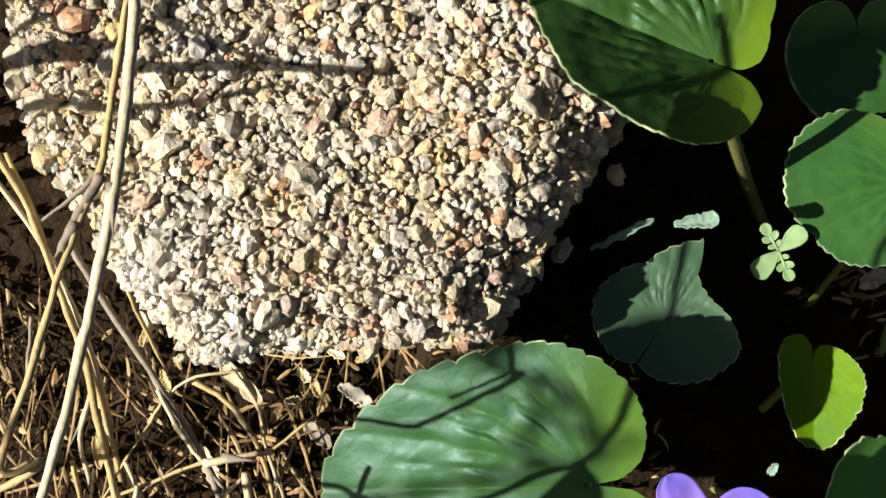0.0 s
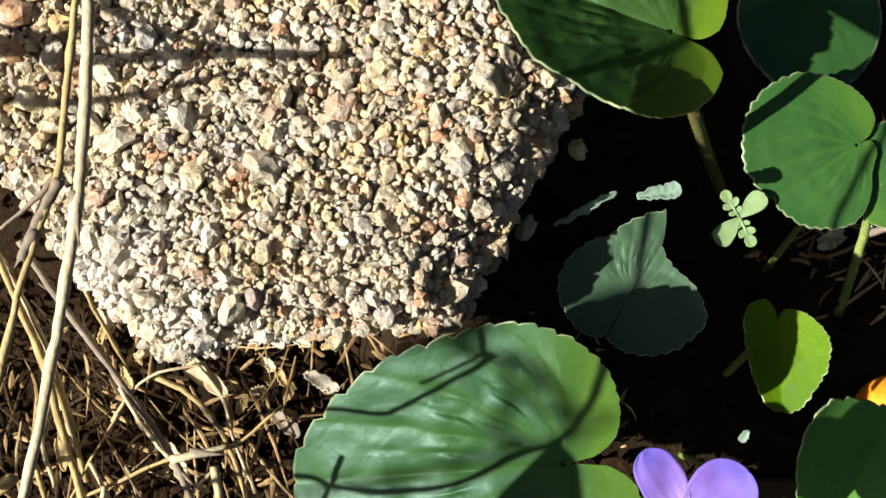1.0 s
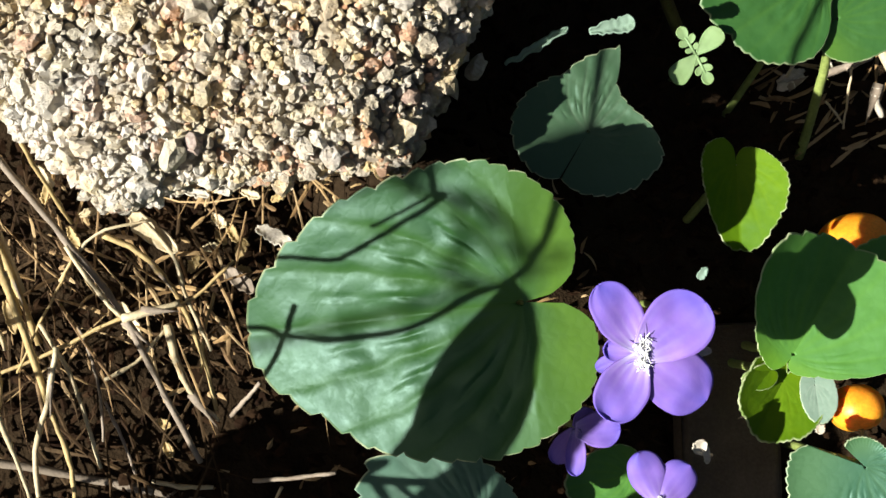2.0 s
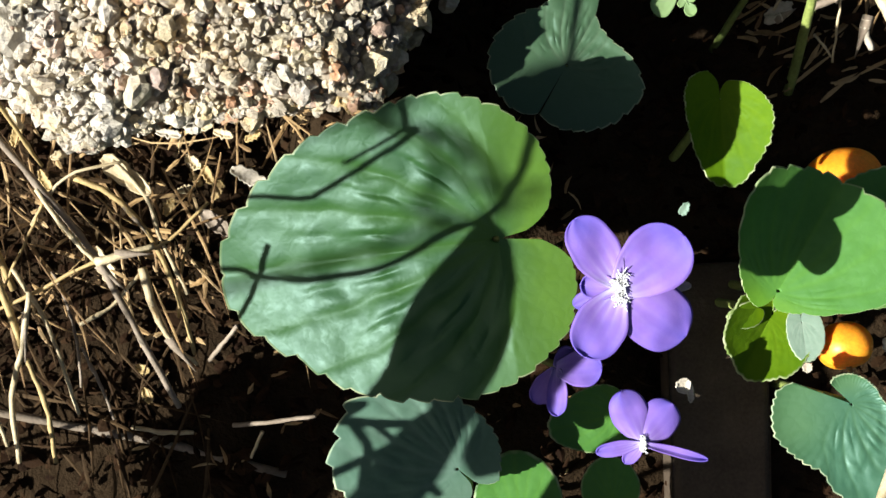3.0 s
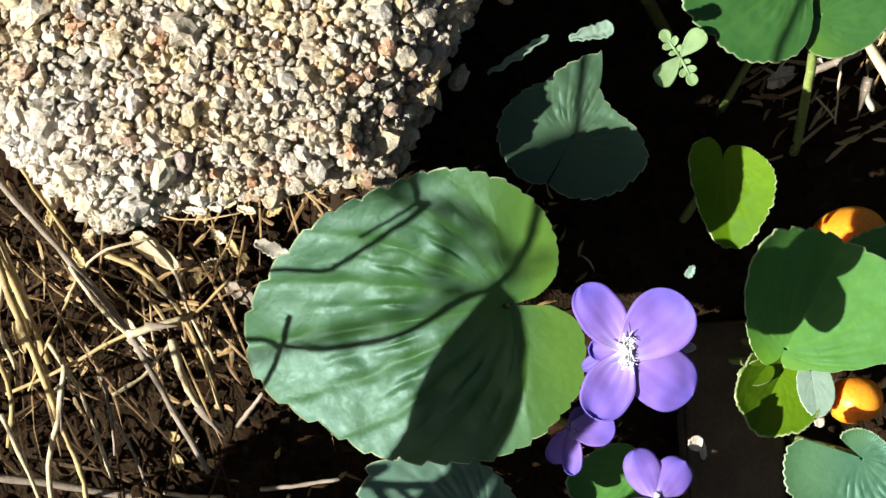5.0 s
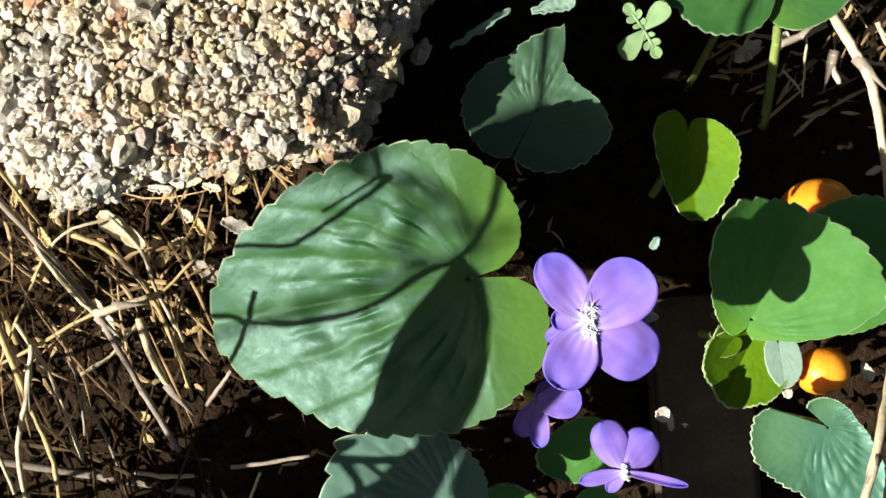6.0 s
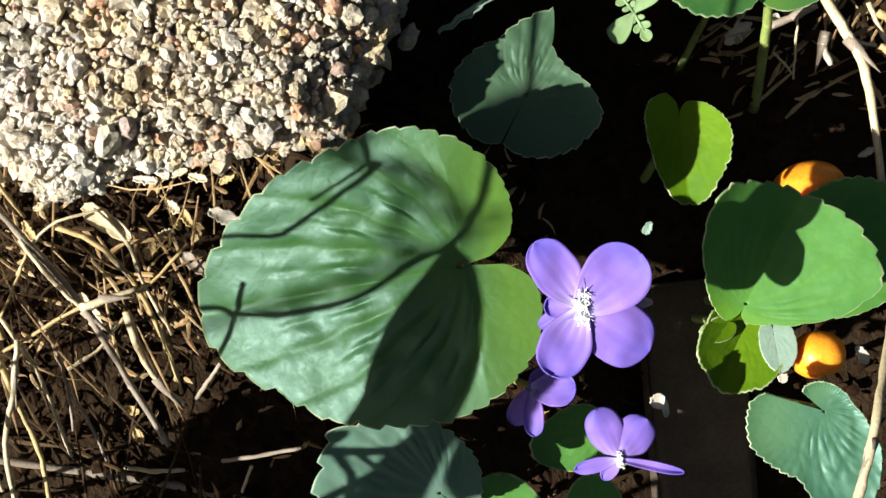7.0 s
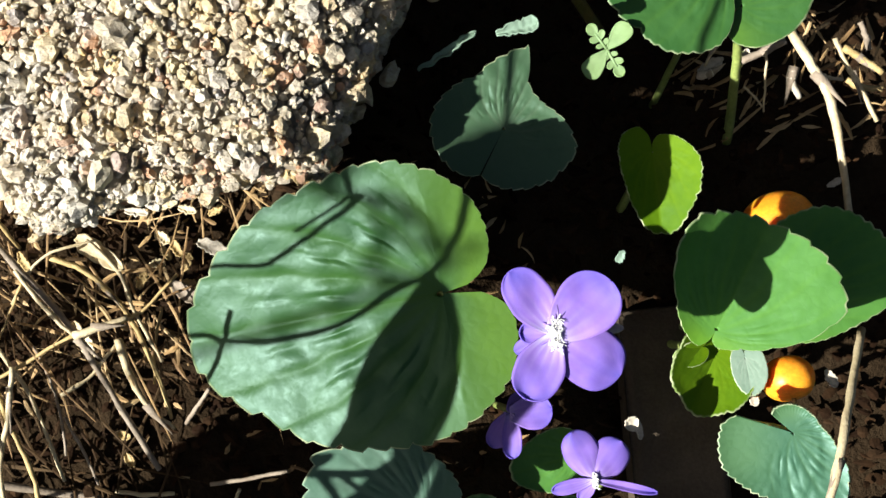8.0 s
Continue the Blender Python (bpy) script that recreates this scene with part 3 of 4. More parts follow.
def flower(label, centre, petals, foot, sag, beard_size, seed):
    thing = holder("violet_flower", label, "flower", "violet flowers")
    for heading, length, width, slope, cup, roll, blaze in petals:
        part("petal", petal(centre, heading, length, width, slope, cup, roll, blaze, seed + int(heading) % 17, 0.55, 0.22, 0.42 if blaze < 0.3 else 0.2), PETAL, thing)
    x, y, z = centre
    if beard_size:
        part("beard", beard((x, y, z + 0.8), beard_size, 170, seed), BEARD, thing, "tuft of white hairs")
    part("stem", stalk_mesh(bend((x + 1.5, y, z - 1.5), foot, sag, 14), 0.75, 0.85), STEM, thing)
    return thing


main_flower = flower("open lilac-blue violet flower with a white hairy throat", (34.8, -15.0, 5),
                     ((124, 14.0, 8.3, 0.10, 0.12, 0, 0.8), (41, 13.4, 11.6, 0.18, 0.1, 0, 0.25), (-37, 14.0, 11.4, 0.05, -0.15, -0.1, 0.25),
                      (-118, 13.0, 9.2, -0.02, 0.1, 0, 0.8), (176, 6.5, 4.5, -0.35, 0.5, 0, 0.9), (203, 8.0, 3.4, -0.45, -0.3, 0, 0.9)),
                     (50, -10, -82), (8, 0, 6), 1.85, 3)
part("sepal", petal((38.5, -14.8, 2), -1, 9, 2.6, -0.1, 0.2, 0, 0.0, 4, 0.3), HUSK, main_flower, "narrow pale pinkish sepal")
flower("small half-open blue violet flower facing away", (43.9, -47, -24),
       ((112, 10.8, 7.4, 0.0, -0.3, 0, 0.3), (52, 9.6, 7.8, 0.0, -0.25, 0, 0.3), (192, 9.0, 3.0, -0.1, 0.3, 0, 0.5), (-14, 12.8, 1.9, 0.05, 0.4, 0, 0.2), (232, 5.2, 3, -0.3, 0.2, 0, 0.8)),
       (44, -58, -76), (2, 0, 4), 0.9, 8)
flower("drooping violet flower behind, partly in shade", (27.4, -32.6, -25),
       ((2, 8.6, 7.2, 0.10, 0.2, 0, 0.15), (-88, 9.5, 4.2, -0.25, 0.3, 0, 0.2), (-118, 8, 5, -0.4, 0.2, 0, 0.1), (40, 5, 5, -0.3, 0.2, 0, 0.1)),
       (27, -36, -72), (0, 0, 0), 0, 12)

# ---- seedling ----
seedling = holder("seedling", "tiny pale green weed seedling with two round seed leaves", "seedling")
S = (54.1, 43.4, -40)
for heading, length, width, slope, taper, narrow in ((229, 7.6, 4.6, 0.1, 0.72, 0.1), (46, 7.2, 4.4, 0.1, 0.72, 0.1)):
    part("seed_leaf", petal(S, heading, length, width, slope, 0.1, 0, 0.0, heading, taper, 0.3, narrow), SEEDLING, seedling)
for heading, reach in ((126, 6.2), (-66, 6.4)):
    h = radians(heading)
    d = Vector((math.cos(h), math.sin(h), 0.15))
    for at, side, ln, wd in ((0.6, 0, 2.9, 2.6), (0.42, 55, 2.2, 1.5), (0.42, -55, 2.2, 1.5), (0.18, 65, 1.7, 1.1), (0.18, -65, 1.7, 1.1)):
        part("leaflet", petal(Vector(S) + d * reach * at, heading + side, ln, wd, 0.15, 0.1, 0, 0, at * 9, 0.55, 0.25, 0.25), SEEDLING, seedling)
    part("leaf_stalk", stalk_mesh([Vector(S), Vector(S) + d * reach * 0.7], 0.35, 0.3), SEEDLING, seedling)
part("stem", stalk_mesh(bend(S, (57, 43.5, -82), (0, 0, 0), 6), 0.4, 0.45), STEM, seedling)


# ---- orange fruit ----
def fruit(label, centre, radius, tilt):
    thing = holder("orange_fruit", label, "fruit", "orange fruits")
    bm = bmesh.new()
    bmesh.ops.create_uvsphere(bm, u_segments=40, v_segments=24, radius=radius * MM)
    for v in bm.verts:
        n = v.co.normalized()
        dent = 0.16 * math.exp(-((1 - n.z) / 0.06)) + 0.05 * math.exp(-((1 + n.z) / 0.08))
        v.co *= 1 - dent + 0.02 * noise.noise(n * 2.2) - 0.006 * math.cos(8 * math.atan2(n.y, n.x)) * (1 - n.z * n.z)
        v.co.z *= 0.9
    body = part("skin", bm, ORANGE, thing)
    bm = bmesh.new()
    tube(bm, [(0, 0, radius * 0.68), (0.4, 0.2, radius * 0.95), (1.0, 0.6, radius * 1.15)], [0.7, 0.5, 0.4], 7)
    part("stub", bm, STRAW, thing, "dry brown stem stub")
    thing.matrix_world = pose(centre[0] * MM, centre[1] * MM, centre[2] * MM, *tilt)
    return thing


fruit("small round orange fruit lying in the leaves", (95.0, 3.1, -60), 9.1, (60, 30, 0))
fruit("small round orange fruit half hidden under violet leaves", (92.4, -31.6, -51), 6.0, (70, -40, 20))

# ---- board and small debris ----
def board():
    bm = bmesh.new()
    bmesh.ops.create_cube(bm, size=1.0)
    bmesh.ops.scale(bm, vec=Vector((24, 110, 9)) * MM, verts=bm.verts)
    bmesh.ops.subdivide_edges(bm, edges=bm.edges, cuts=9, use_grid_fill=True)
    bmesh.ops.bevel(bm, geom=[e for e in bm.edges if e.is_manifold and e.calc_face_angle(0) > 1.2], offset=1.0 * MM, segments=2, affect="EDGES")
    for v in bm.verts:
        v.co += Vector((0, 0, 0.7 * noise.noise(v.co * 120))) * MM
    ob = link("wooden_board", bm, WOOD)
    ob.matrix_world = pose(0.0715, -0.070, -0.0765, 0, 5, 2)
    return tagged(ob, "dark weathered piece of wood lying in shade", "wood")


board()


def flake(label, centre, heading, length, width, slope, mat, cup=0.3, seed=1, taper=0.5, ragged=0.25):
    ob = link("dry_leaf_bit", petal(centre, heading, length, width, slope, cup, 0, 0, seed, taper, 0.3, 0.3, ragged), mat)
    return tagged(ob, label, "dry leaf", "dry leaf bits")


flake("pale dry seed husk hanging over the wood", (54.2, -35.6, -30), 225, 3.1, 2.9, 0.1, HUSK, 0.4, 2)
flake("thin pale husk below a round one", (54.6, -36.5, -31), 275, 3.8, 1.3, -0.1, HUSK, 0.4, 3)
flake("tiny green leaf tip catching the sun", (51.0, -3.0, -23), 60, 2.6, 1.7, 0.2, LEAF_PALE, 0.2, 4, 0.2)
# two loose pale pieces drawn where sun patches fall on a shaded leaf
flake("pale sliver standing in for the sunlit rim of a shaded leaf", (12.7, 37.8, -20), 31, 14.0, 1.5, 0.0, LEAF_PALE, 0.4, 5, 0.5, 0.7)
flake("pale piece standing in for a sunlit patch of leaf", (28.8, 44.2, -20), 13, 8.6, 3.2, 0.1, LEAF_PALE, 0.5, 6, 0.85, 0.35)
flake("grey dead leaf strip against the large leaf", (-44.5, -1.5, -44), -38, 8.5, 3.2, 0.1, STRAW_GREY, 0.3, 7)
flake("white dry leaf chip under the stone", (-37.5, 6.5, -42), -24, 6.0, 1.5, 0.1, HUSK, 0.2, 8)
flake("triangular dry leaf scrap at the stone's foot", (-62.0, 8.8, -36), -38, 12.0, 4.2, 0.0, STRAW_PALE, 0.2, 9, 0.2)
flake("narrow pale scrap on the soil", (111.0, 12.4, -72), 25, 4.0, 1.6, 0.2, HUSK, 0.2, 12, 0.5, 0.6)
flake("white curled scrap lying by a leaf stalk", (81.9, 42.8, -76), 24, 7.0, 2.4, 0.05, HUSK, 0.4, 15, 0.5, 0.6)
flake("small white scrap on the soil", (93.5, 44.5, -77), 70, 3.6, 2.0, 0.1, HUSK, 0.4, 16, 0.5, 0.6)
flake("pale frayed leaf end under a violet leaf", (101.4, -30.2, -52), -60, 4.5, 2.4, 0.0, HUSK, 0.2, 13)
flake("pale dry scrap at the funnel leaf", (84.6, -34.4, -52), -85, 3.0, 2.2, 0.0, HUSK, 0.2, 14)

for n, (x, y, z, heading, length, width, mat) in enumerate((
        (-36.9, 6.7, -40, -25, 8.0, 3.0, HUSK),
        (-46.9, 9.4, -44, -40, 4.0, 2.2, STRAW_PALE),
        (-43.6, 7.6, -44, -60, 4.5, 2.0, STRAW),
        (-46.1, 6.0, -45, -50, 3.5, 1.8, STRAW),
        (-49.0, 2.1, -46, 10, 3.5, 1.8, STRAW_PALE),
        (-41.6, 0.4, -46, 70, 4.5, 2.2, STRAW),
        (-42.5, -2.1, -46, -10, 4.0, 2.0, STRAW),
        (-51.8, -2.8, -46, 60, 4.0, 2.0, STRAW),
        (-49.9, 13.5, -30, -8, 5.0, 1.6, HUSK),
        (-44.2, 13.6, -30, 12, 5.5, 1.5, STRAW_PALE),
        (-38.8, 13.6, -30, -15, 4.0, 1.6, STRAW_PALE),
        (-33.3, 11.9, -34, 30, 3.6, 1.5, STRAW),
        (-79.5, 11.1, -36, 70, 4.5, 2.0, STRAW),
        (-75.1, 6.4, -38, -60, 5.0, 1.8, STRAW),
        (-72.7, 8.7, -38, 20, 4.0, 1.6, STRAW_PALE),
        (-59.7, -35.1, -52, -20, 3.2, 2.0, STRAW),
        (-58.0, -39.7, -52, -60, 3.6, 2.0, STRAW),
        (-65.2, -9.2, -42, -62, 9.0, 3.0, STRAW_PALE),
        (-87.1, -8.6, -36, -70, 7.0, 2.0, STRAW),
        (-78.9, 18.1, -30, -50, 5.0, 1.8, STRAW_PALE))):
    flake("small curled scrap of dry leaf lying in the grass litter", (x, y, z), heading, length, width, 0.1, mat, 0.5, 40 + n, 0.4, 0.5)


# ---- dry grass ----
def smooth_line(points, per=5):
    """A soft curve through the given points."""
    p = [Vector(q) for q in points]
    p = [p[0] * 2 - p[1], *p, p[-1] * 2 - p[-2]]
    out = []
    for i in range(1, len(p) - 2):
        for k in range(per):
            t = k / per
            out.append(0.5 * (2 * p[i] + (p[i + 1] - p[i - 1]) * t + (2 * p[i - 1] - 5 * p[i] + 4 * p[i + 1] - p[i + 2]) * t * t
                              + (3 * p[i] - p[i - 1] - 3 * p[i + 1] + p[i + 2]) * t ** 3))
    return out + [p[-2]]


def straw_mesh(points, r0, r1, seed):
    """A dry stem: uneven, faintly ribbed, with a joint now and then."""
    rng = random.Random(seed)
    pts = smooth_line(points)
    n = len(pts)
    joint = rng.randrange(3, max(4, n - 3))
    radii = []
    for i in range(n):
        pts[i] = pts[i] + Vector([rng.uniform(-0.12, 0.12) for _ in range(3)])
        r = (r0 + (r1 - r0) * i / (n - 1)) * rng.uniform(0.86, 1.12)
        radii.append(r * (1.3 if i == joint else 1))
    bm = bmesh.new()
    tube(bm, pts, radii, 8)
    sheath = None
    if r0 > 0.55:
        a = pts[joint]
        d = (pts[joint] - pts[joint - 1]).normalized() + Vector((rng.uniform(-0.4, 0.4), rng.uniform(-0.4, 0.4), 0.1))
        sheath = bmesh.new()
        tube(sheath, [a - d * 2, a, a + d * 2.5, a + d * 5.5], [r0 * 1.15, r0 * 1.1, r0 * 0.5, 0.08], 6)
    return bm, sheath


STALK_SEED = [0]


def stalk(label, points, r0, r1, mat):
    STALK_SEED[0] += 1
    thing = holder("dry_grass_stalk", label, "dry grass", "dry grass stalks")
    stem, sheath = straw_mesh(points, r0, r1, STALK_SEED[0])
    part("stem", stem, mat, thing)
    if sheath:
        part("sheath", sheath, STRAW_GREY, thing, "frayed dry leaf sheath")
    return thing


stalk("long pale dry grass stalk arching high over the stone", [(-51.6, 55.6, 80.0), (-51.4, 51.3, 80.0), (-51.1, 42.9, 80.0), (-50.9, 34.0, 80.0), (-51.1, 27.1, 80.0), (-52.8, 17.1, 77.3), (-54.7, 7.6, 74.5), (-57.7, -9.2, 72.8), (-61.0, -18.6, 71.0), (-66.9, -25.6, 69.7), (-74.3, -28.9, 67.3), (-85.1, -34.8, 63.5), (-98.3, -37.2, 58.9), (-107.5, -37.1, 55.1), (-119.3, -35.9, 49.5), (-128.0, -37.0, 10.0), (-140.0, -38.0, -60.0)], 0.72, 0.62, STRAW_PALE)
stalk("yellow dry grass stalk with a bent joint arching over the stone", [(-58.9, 62.2, 60.0), (-59.1, 57.3, 60.0), (-59.3, 49.3, 60.0), (-59.8, 37.4, 60.0), (-60.0, 32.7, 60.0), (-63.5, 20.0, 60.0), (-65.7, 6.8, 60.0), (-68.4, -7.6, 60.0), (-63.5, -6.3, 57.8), (-67.8, -9.6, 55.8), (-80.0, -16.7, 50.0), (-84.5, -18.2, 48.0), (-98.3, -18.3, 43.2), (-116.0, -22.0, 10.0), (-132.0, -26.0, -60.0)], 0.52, 0.58, STRAW)
stalk("thin dry blade lying along the yellow stalk", [(-64.1, -5.9, 57.6), (-67.3, -7.6, 56.2), (-76.4, -12.2, 52.6)], 0.3, 0.4, STRAW)
stalk("thin grey grass sheath peeling from a stalk", [(-59.9, 33.4, 60.0), (-62.8, 29.7, 60.0), (-67.0, 25.8, 60.0)], 0.5, 0.2, STRAW_GREY)
stalk("broad grey dry grass leaf at a stalk joint", [(-59.6, 32.7, 60.0), (-61.0, 29.8, 60.0), (-62.4, 26.2, 60.0), (-63.9, 21.9, 60.0)], 0.8, 0.65, STRAW_GREY)
stalk("yellow dry grass stem against the soil", [(-109.9, 49.8, -14.0), (-101.9, 38.5, -18.0), (-96.6, 26.7, -22.0), (-91.8, 13.6, -28.0), (-86.7, 0.0, -34.0), (-82.1, -17.8, -42.0)], 0.75, 0.7, STRAW)
stalk("pale dry grass stem against the soil", [(-109.6, 43.6, -18.0), (-100.3, 32.2, -22.0), (-94.6, 22.6, -26.0), (-89.0, 9.3, -32.0), (-84.1, -7.0, -38.0)], 0.6, 0.55, STRAW_PALE)
stalk("thin yellow dry grass stem", [(-107.4, 47.7, -20.0), (-101.5, 35.9, -24.0), (-95.0, 20.4, -28.0), (-90.4, 5.6, -34.0), (-85.3, -12.0, -40.0)], 0.55, 0.5, STRAW)
stalk("thin dry grass stem near the soil", [(-101.7, 15.2, -30.0), (-102.6, 5.7, -34.0), (-103.1, -1.5, -36.0)], 0.45, 0.4, STRAW_GREY)
stalk("grey dry grass stalk crossing the litter", [(-91.5, 30.5, -18.0), (-86.4, 22.2, -22.0), (-75.0, 6.3, -28.0), (-68.2, -3.3, -32.0), (-62.4, -12.0, -34.0), (-56.9, -24.6, -38.0), (-48.9, -42.6, -44.0)], 0.75, 0.65, STRAW_GREY)
stalk("pale split stalk lying along a grey one", [(-73.1, 2.4, -29.0), (-68.0, -5.6, -31.0), (-62.7, -12.0, -33.0)], 0.5, 0.45, STRAW_PALE)
stalk("thin brown twig across the dry stalks", [(-89.9, -24.0, -38.0), (-76.6, -18.4, -37.0), (-63.8, -12.1, -35.0), (-51.2, -9.0, -36.0), (-41.1, -0.3, -36.0)], 0.4, 0.35, STRAW)
stalk("short pale straw lying on the twig", [(-62.7, -12.0, -33.0), (-57.0, -10.3, -33.0), (-51.6, -8.8, -34.0)], 0.9, 0.5, STRAW_PALE)
stalk("thin pale straw end", [(-66.5, -24.4, -34.0), (-60.9, -21.1, -36.0), (-54.8, -14.0, -38.0)], 0.42, 0.35, STRAW_PALE)
stalk("curved dry grass blade under the stone edge", [(-66.5, 4.7, -32.0), (-60.4, 1.9, -33.0), (-55.1, -3.4, -35.0), (-51.6, -9.9, -38.0), (-47.7, -21.4, -42.0), (-45.8, -31.9, -45.0)], 0.6, 0.45, STRAW)
stalk("curved thin pale grass blade", [(-59.5, 8.2, -34.0), (-53.6, 1.3, -36.0), (-50.8, -8.1, -38.0), (-46.5, -19.0, -42.0)], 0.5, 0.4, STRAW_PALE)
stalk("flat pale dry grass blade", [(-54.6, -13.3, -37.0), (-53.0, -21.1, -39.0), (-50.1, -28.5, -42.0), (-45.0, -33.8, -44.0)], 0.95, 0.4, STRAW_PALE)
stalk("yellow dry grass bundle stem", [(-86.4, 7.8, -22.0), (-83.9, -4.4, -26.0), (-81.4, -14.7, -30.0), (-78.4, -29.0, -36.0)], 0.8, 0.7, STRAW)
stalk("bent pale dry grass stem", [(-75.7, -17.7, -32.0), (-77.8, -28.8, -34.0), (-81.4, -39.3, -38.0), (-81.4, -53.6, -42.0)], 0.6, 0.55, STRAW_PALE)
stalk("thin pale dry grass stem", [(-79.4, -13.2, -34.0), (-74.6, -23.4, -38.0), (-71.7, -34.4, -41.0), (-69.7, -43.8, -44.0)], 0.45, 0.4, STRAW_PALE)
stalk("pale dry grass stem in the litter", [(-87.5, -27.0, -28.0), (-84.3, -37.8, -32.0), (-81.6, -48.9, -36.0)], 0.5, 0.45, STRAW_PALE)
stalk("thin yellow dry grass stem", [(-77.7, -31.4, -36.0), (-74.6, -41.0, -38.0), (-74.0, -53.6, -42.0)], 0.55, 0.5, STRAW)
stalk("long grey stalk lying flat on the soil", [(-101.6, -42.0, -44.0), (-87.3, -44.2, -48.0), (-72.5, -48.0, -52.0), (-57.0, -51.6, -55.0), (-42.2, -56.1, -57.0), (-28.4, -60.1, -58.0)], 0.95, 0.9, STRAW_GREY)
stalk("short white straw on the soil", [(-60.3, -47.7, -50.0), (-54.7, -48.9, -50.0), (-47.2, -49.3, -51.0)], 0.5, 0.45, STRAW_PALE)
stalk("thin brown stick touching the lower leaf", [(-37.8, -46.6, -44.0), (-29.0, -45.3, -41.0), (-20.3, -43.8, -39.0)], 0.45, 0.4, STRAW_GREY)
stalk("brown stick beside the large leaf's tip", [(-43.0, -33.2, -46.0), (-39.0, -28.9, -40.0), (-35.5, -25.0, -36.0)], 0.5, 0.4, STRAW_GREY)
stalk("thin brown dry rootlet", [(-72.0, 0.1, -30.0), (-76.0, -6.8, -33.0), (-79.8, -13.2, -35.0), (-85.2, -23.4, -38.0)], 0.28, 0.25, STRAW)
stalk("thin dark dry stem", [(-68.9, -30.0, -44.0), (-66.0, -37.5, -46.0), (-63.3, -45.7, -48.0)], 0.35, 0.3, STRAW_GREY)
stalk("thin curved grey dry stem", [(-73.4, -14.1, -40.0), (-71.3, -21.5, -43.0), (-70.0, -30.1, -45.0), (-69.9, -38.8, -47.0)], 0.35, 0.3, STRAW_GREY)
stalk("broken straw under the stone", [(-77.8, 21.6, -16.0), (-74.9, 13.5, -24.0), (-72.2, 7.0, -30.0)], 0.45, 0.4, STRAW)
stalk("broken pale straw on soil", [(-86.3, 2.4, -28.0), (-88.2, -9.0, -30.0), (-85.8, -18.3, -33.0)], 0.6, 0.5, STRAW_PALE)
stalk("thin straw near the stone corner", [(-75.4, -4.5, -33.0), (-67.7, 4.7, -30.0), (-56.5, 7.9, -31.0)], 0.35, 0.3, STRAW_PALE)
stalk("upright thin yellow straw", [(-45.9, -7.0, -42.0), (-47.9, -14.3, -43.0), (-49.1, -24.0, -45.0)], 0.35, 0.3, STRAW)
stalk("thin stem end with a pale tip", [(-32.5, -49.1, -50.0), (-35.3, -55.1, -52.0)], 0.4, 0.3, STRAW_PALE)
stalk("fallen pale stem piece", [(-88.6, -13.4, -28.0), (-87.0, -25.2, -33.0), (-89.2, -34.9, -36.0)], 0.55, 0.45, STRAW)
stalk("thick pale dry stalk with a yellow lower half", [(99.4, 53.2, -62.0), (101.9, 47.9, -62.0), (105.5, 40.5, -61.0), (108.6, 33.4, -60.0), (110.6, 21.5, -60.0), (111.9, 4.8, -60.0), (112.4, -6.8, -60.0)], 1.35, 0.9, STRAW_PALE)
stalk("pale dry stalk leaning beside a violet leaf", [(110.1, -21.6, -52.0), (102.4, -32.3, -38.0), (95.8, -42.0, -26.0), (91.4, -52.3, -22.0), (87.1, -61.3, -19.0)], 0.95, 1.0, STRAW_PALE)
stalk("pale twig lying in shade", [(91.8, 44.2, -72.0), (97.1, 46.2, -71.0), (102.4, 48.4, -70.0)], 1.0, 0.9, STRAW_GREY)
stalk("thin pale hanging rootlet", [(97.1, 45.8, -68.0), (96.9, 39.0, -70.0), (96.5, 31.5, -72.0)], 0.3, 0.25, STRAW_PALE)
stalk("thin pale bent rootlet", [(91.6, 37.7, -70.0), (94.0, 35.5, -71.0), (96.4, 32.8, -72.0)], 0.3, 0.25, STRAW_PALE)
stalk("pale curled husk on the soil", [(81.0, 41.3, -72.0), (83.2, 41.4, -70.0), (86.5, 43.4, -70.0)], 1.1, 0.8, HUSK)
stalk("curled pale dry husk", [(103.3, 41.0, -68.0), (103.0, 37.8, -69.0), (105.0, 34.2, -70.0)], 1.2, 0.7, HUSK)
stalk("short thin pale twig", [(107.5, 39.0, -64.0), (110.5, 38.0, -64.0), (113.7, 37.2, -64.0)], 0.5, 0.4, STRAW_PALE)
stalk("pale dry grass stem in the corner", [(113.8, 47.8, -68.0), (115.8, 42.3, -68.0), (118.8, 36.1, -68.0), (122.7, 27.2, -68.0)], 0.7, 0.6, STRAW_PALE)
stalk("yellow dry blade in the corner", [(115.0, 45.3, -66.0), (119.5, 42.1, -66.0), (124.0, 38.8, -66.0)], 1.0, 0.8, STRAW)
stalk("brown broken dry twig", [(117.4, 38.2, -72.0), (121.1, 36.3, -72.0), (126.1, 35.5, -72.0)], 0.9, 0.8, STRAW)
stalk("pale twig beside a leaf stalk", [(88.3, 51.6, -70.0), (84.7, 47.1, -70.0), (82.5, 43.4, -71.0)], 0.6, 0.4, STRAW_PALE)
stalk("pale twig end in shade", [(120.9, 51.9, -70.0), (122.0, 48.4, -70.0), (122.8, 45.0, -70.0)], 0.8, 0.6, STRAW_GREY)

# ---- unseen dry weeds and leaves, added sunward to shade stone, leaves, wood and soil ----
def sunward(points, far):
    return [Vector(p) + SUN_TO * far for p in points]


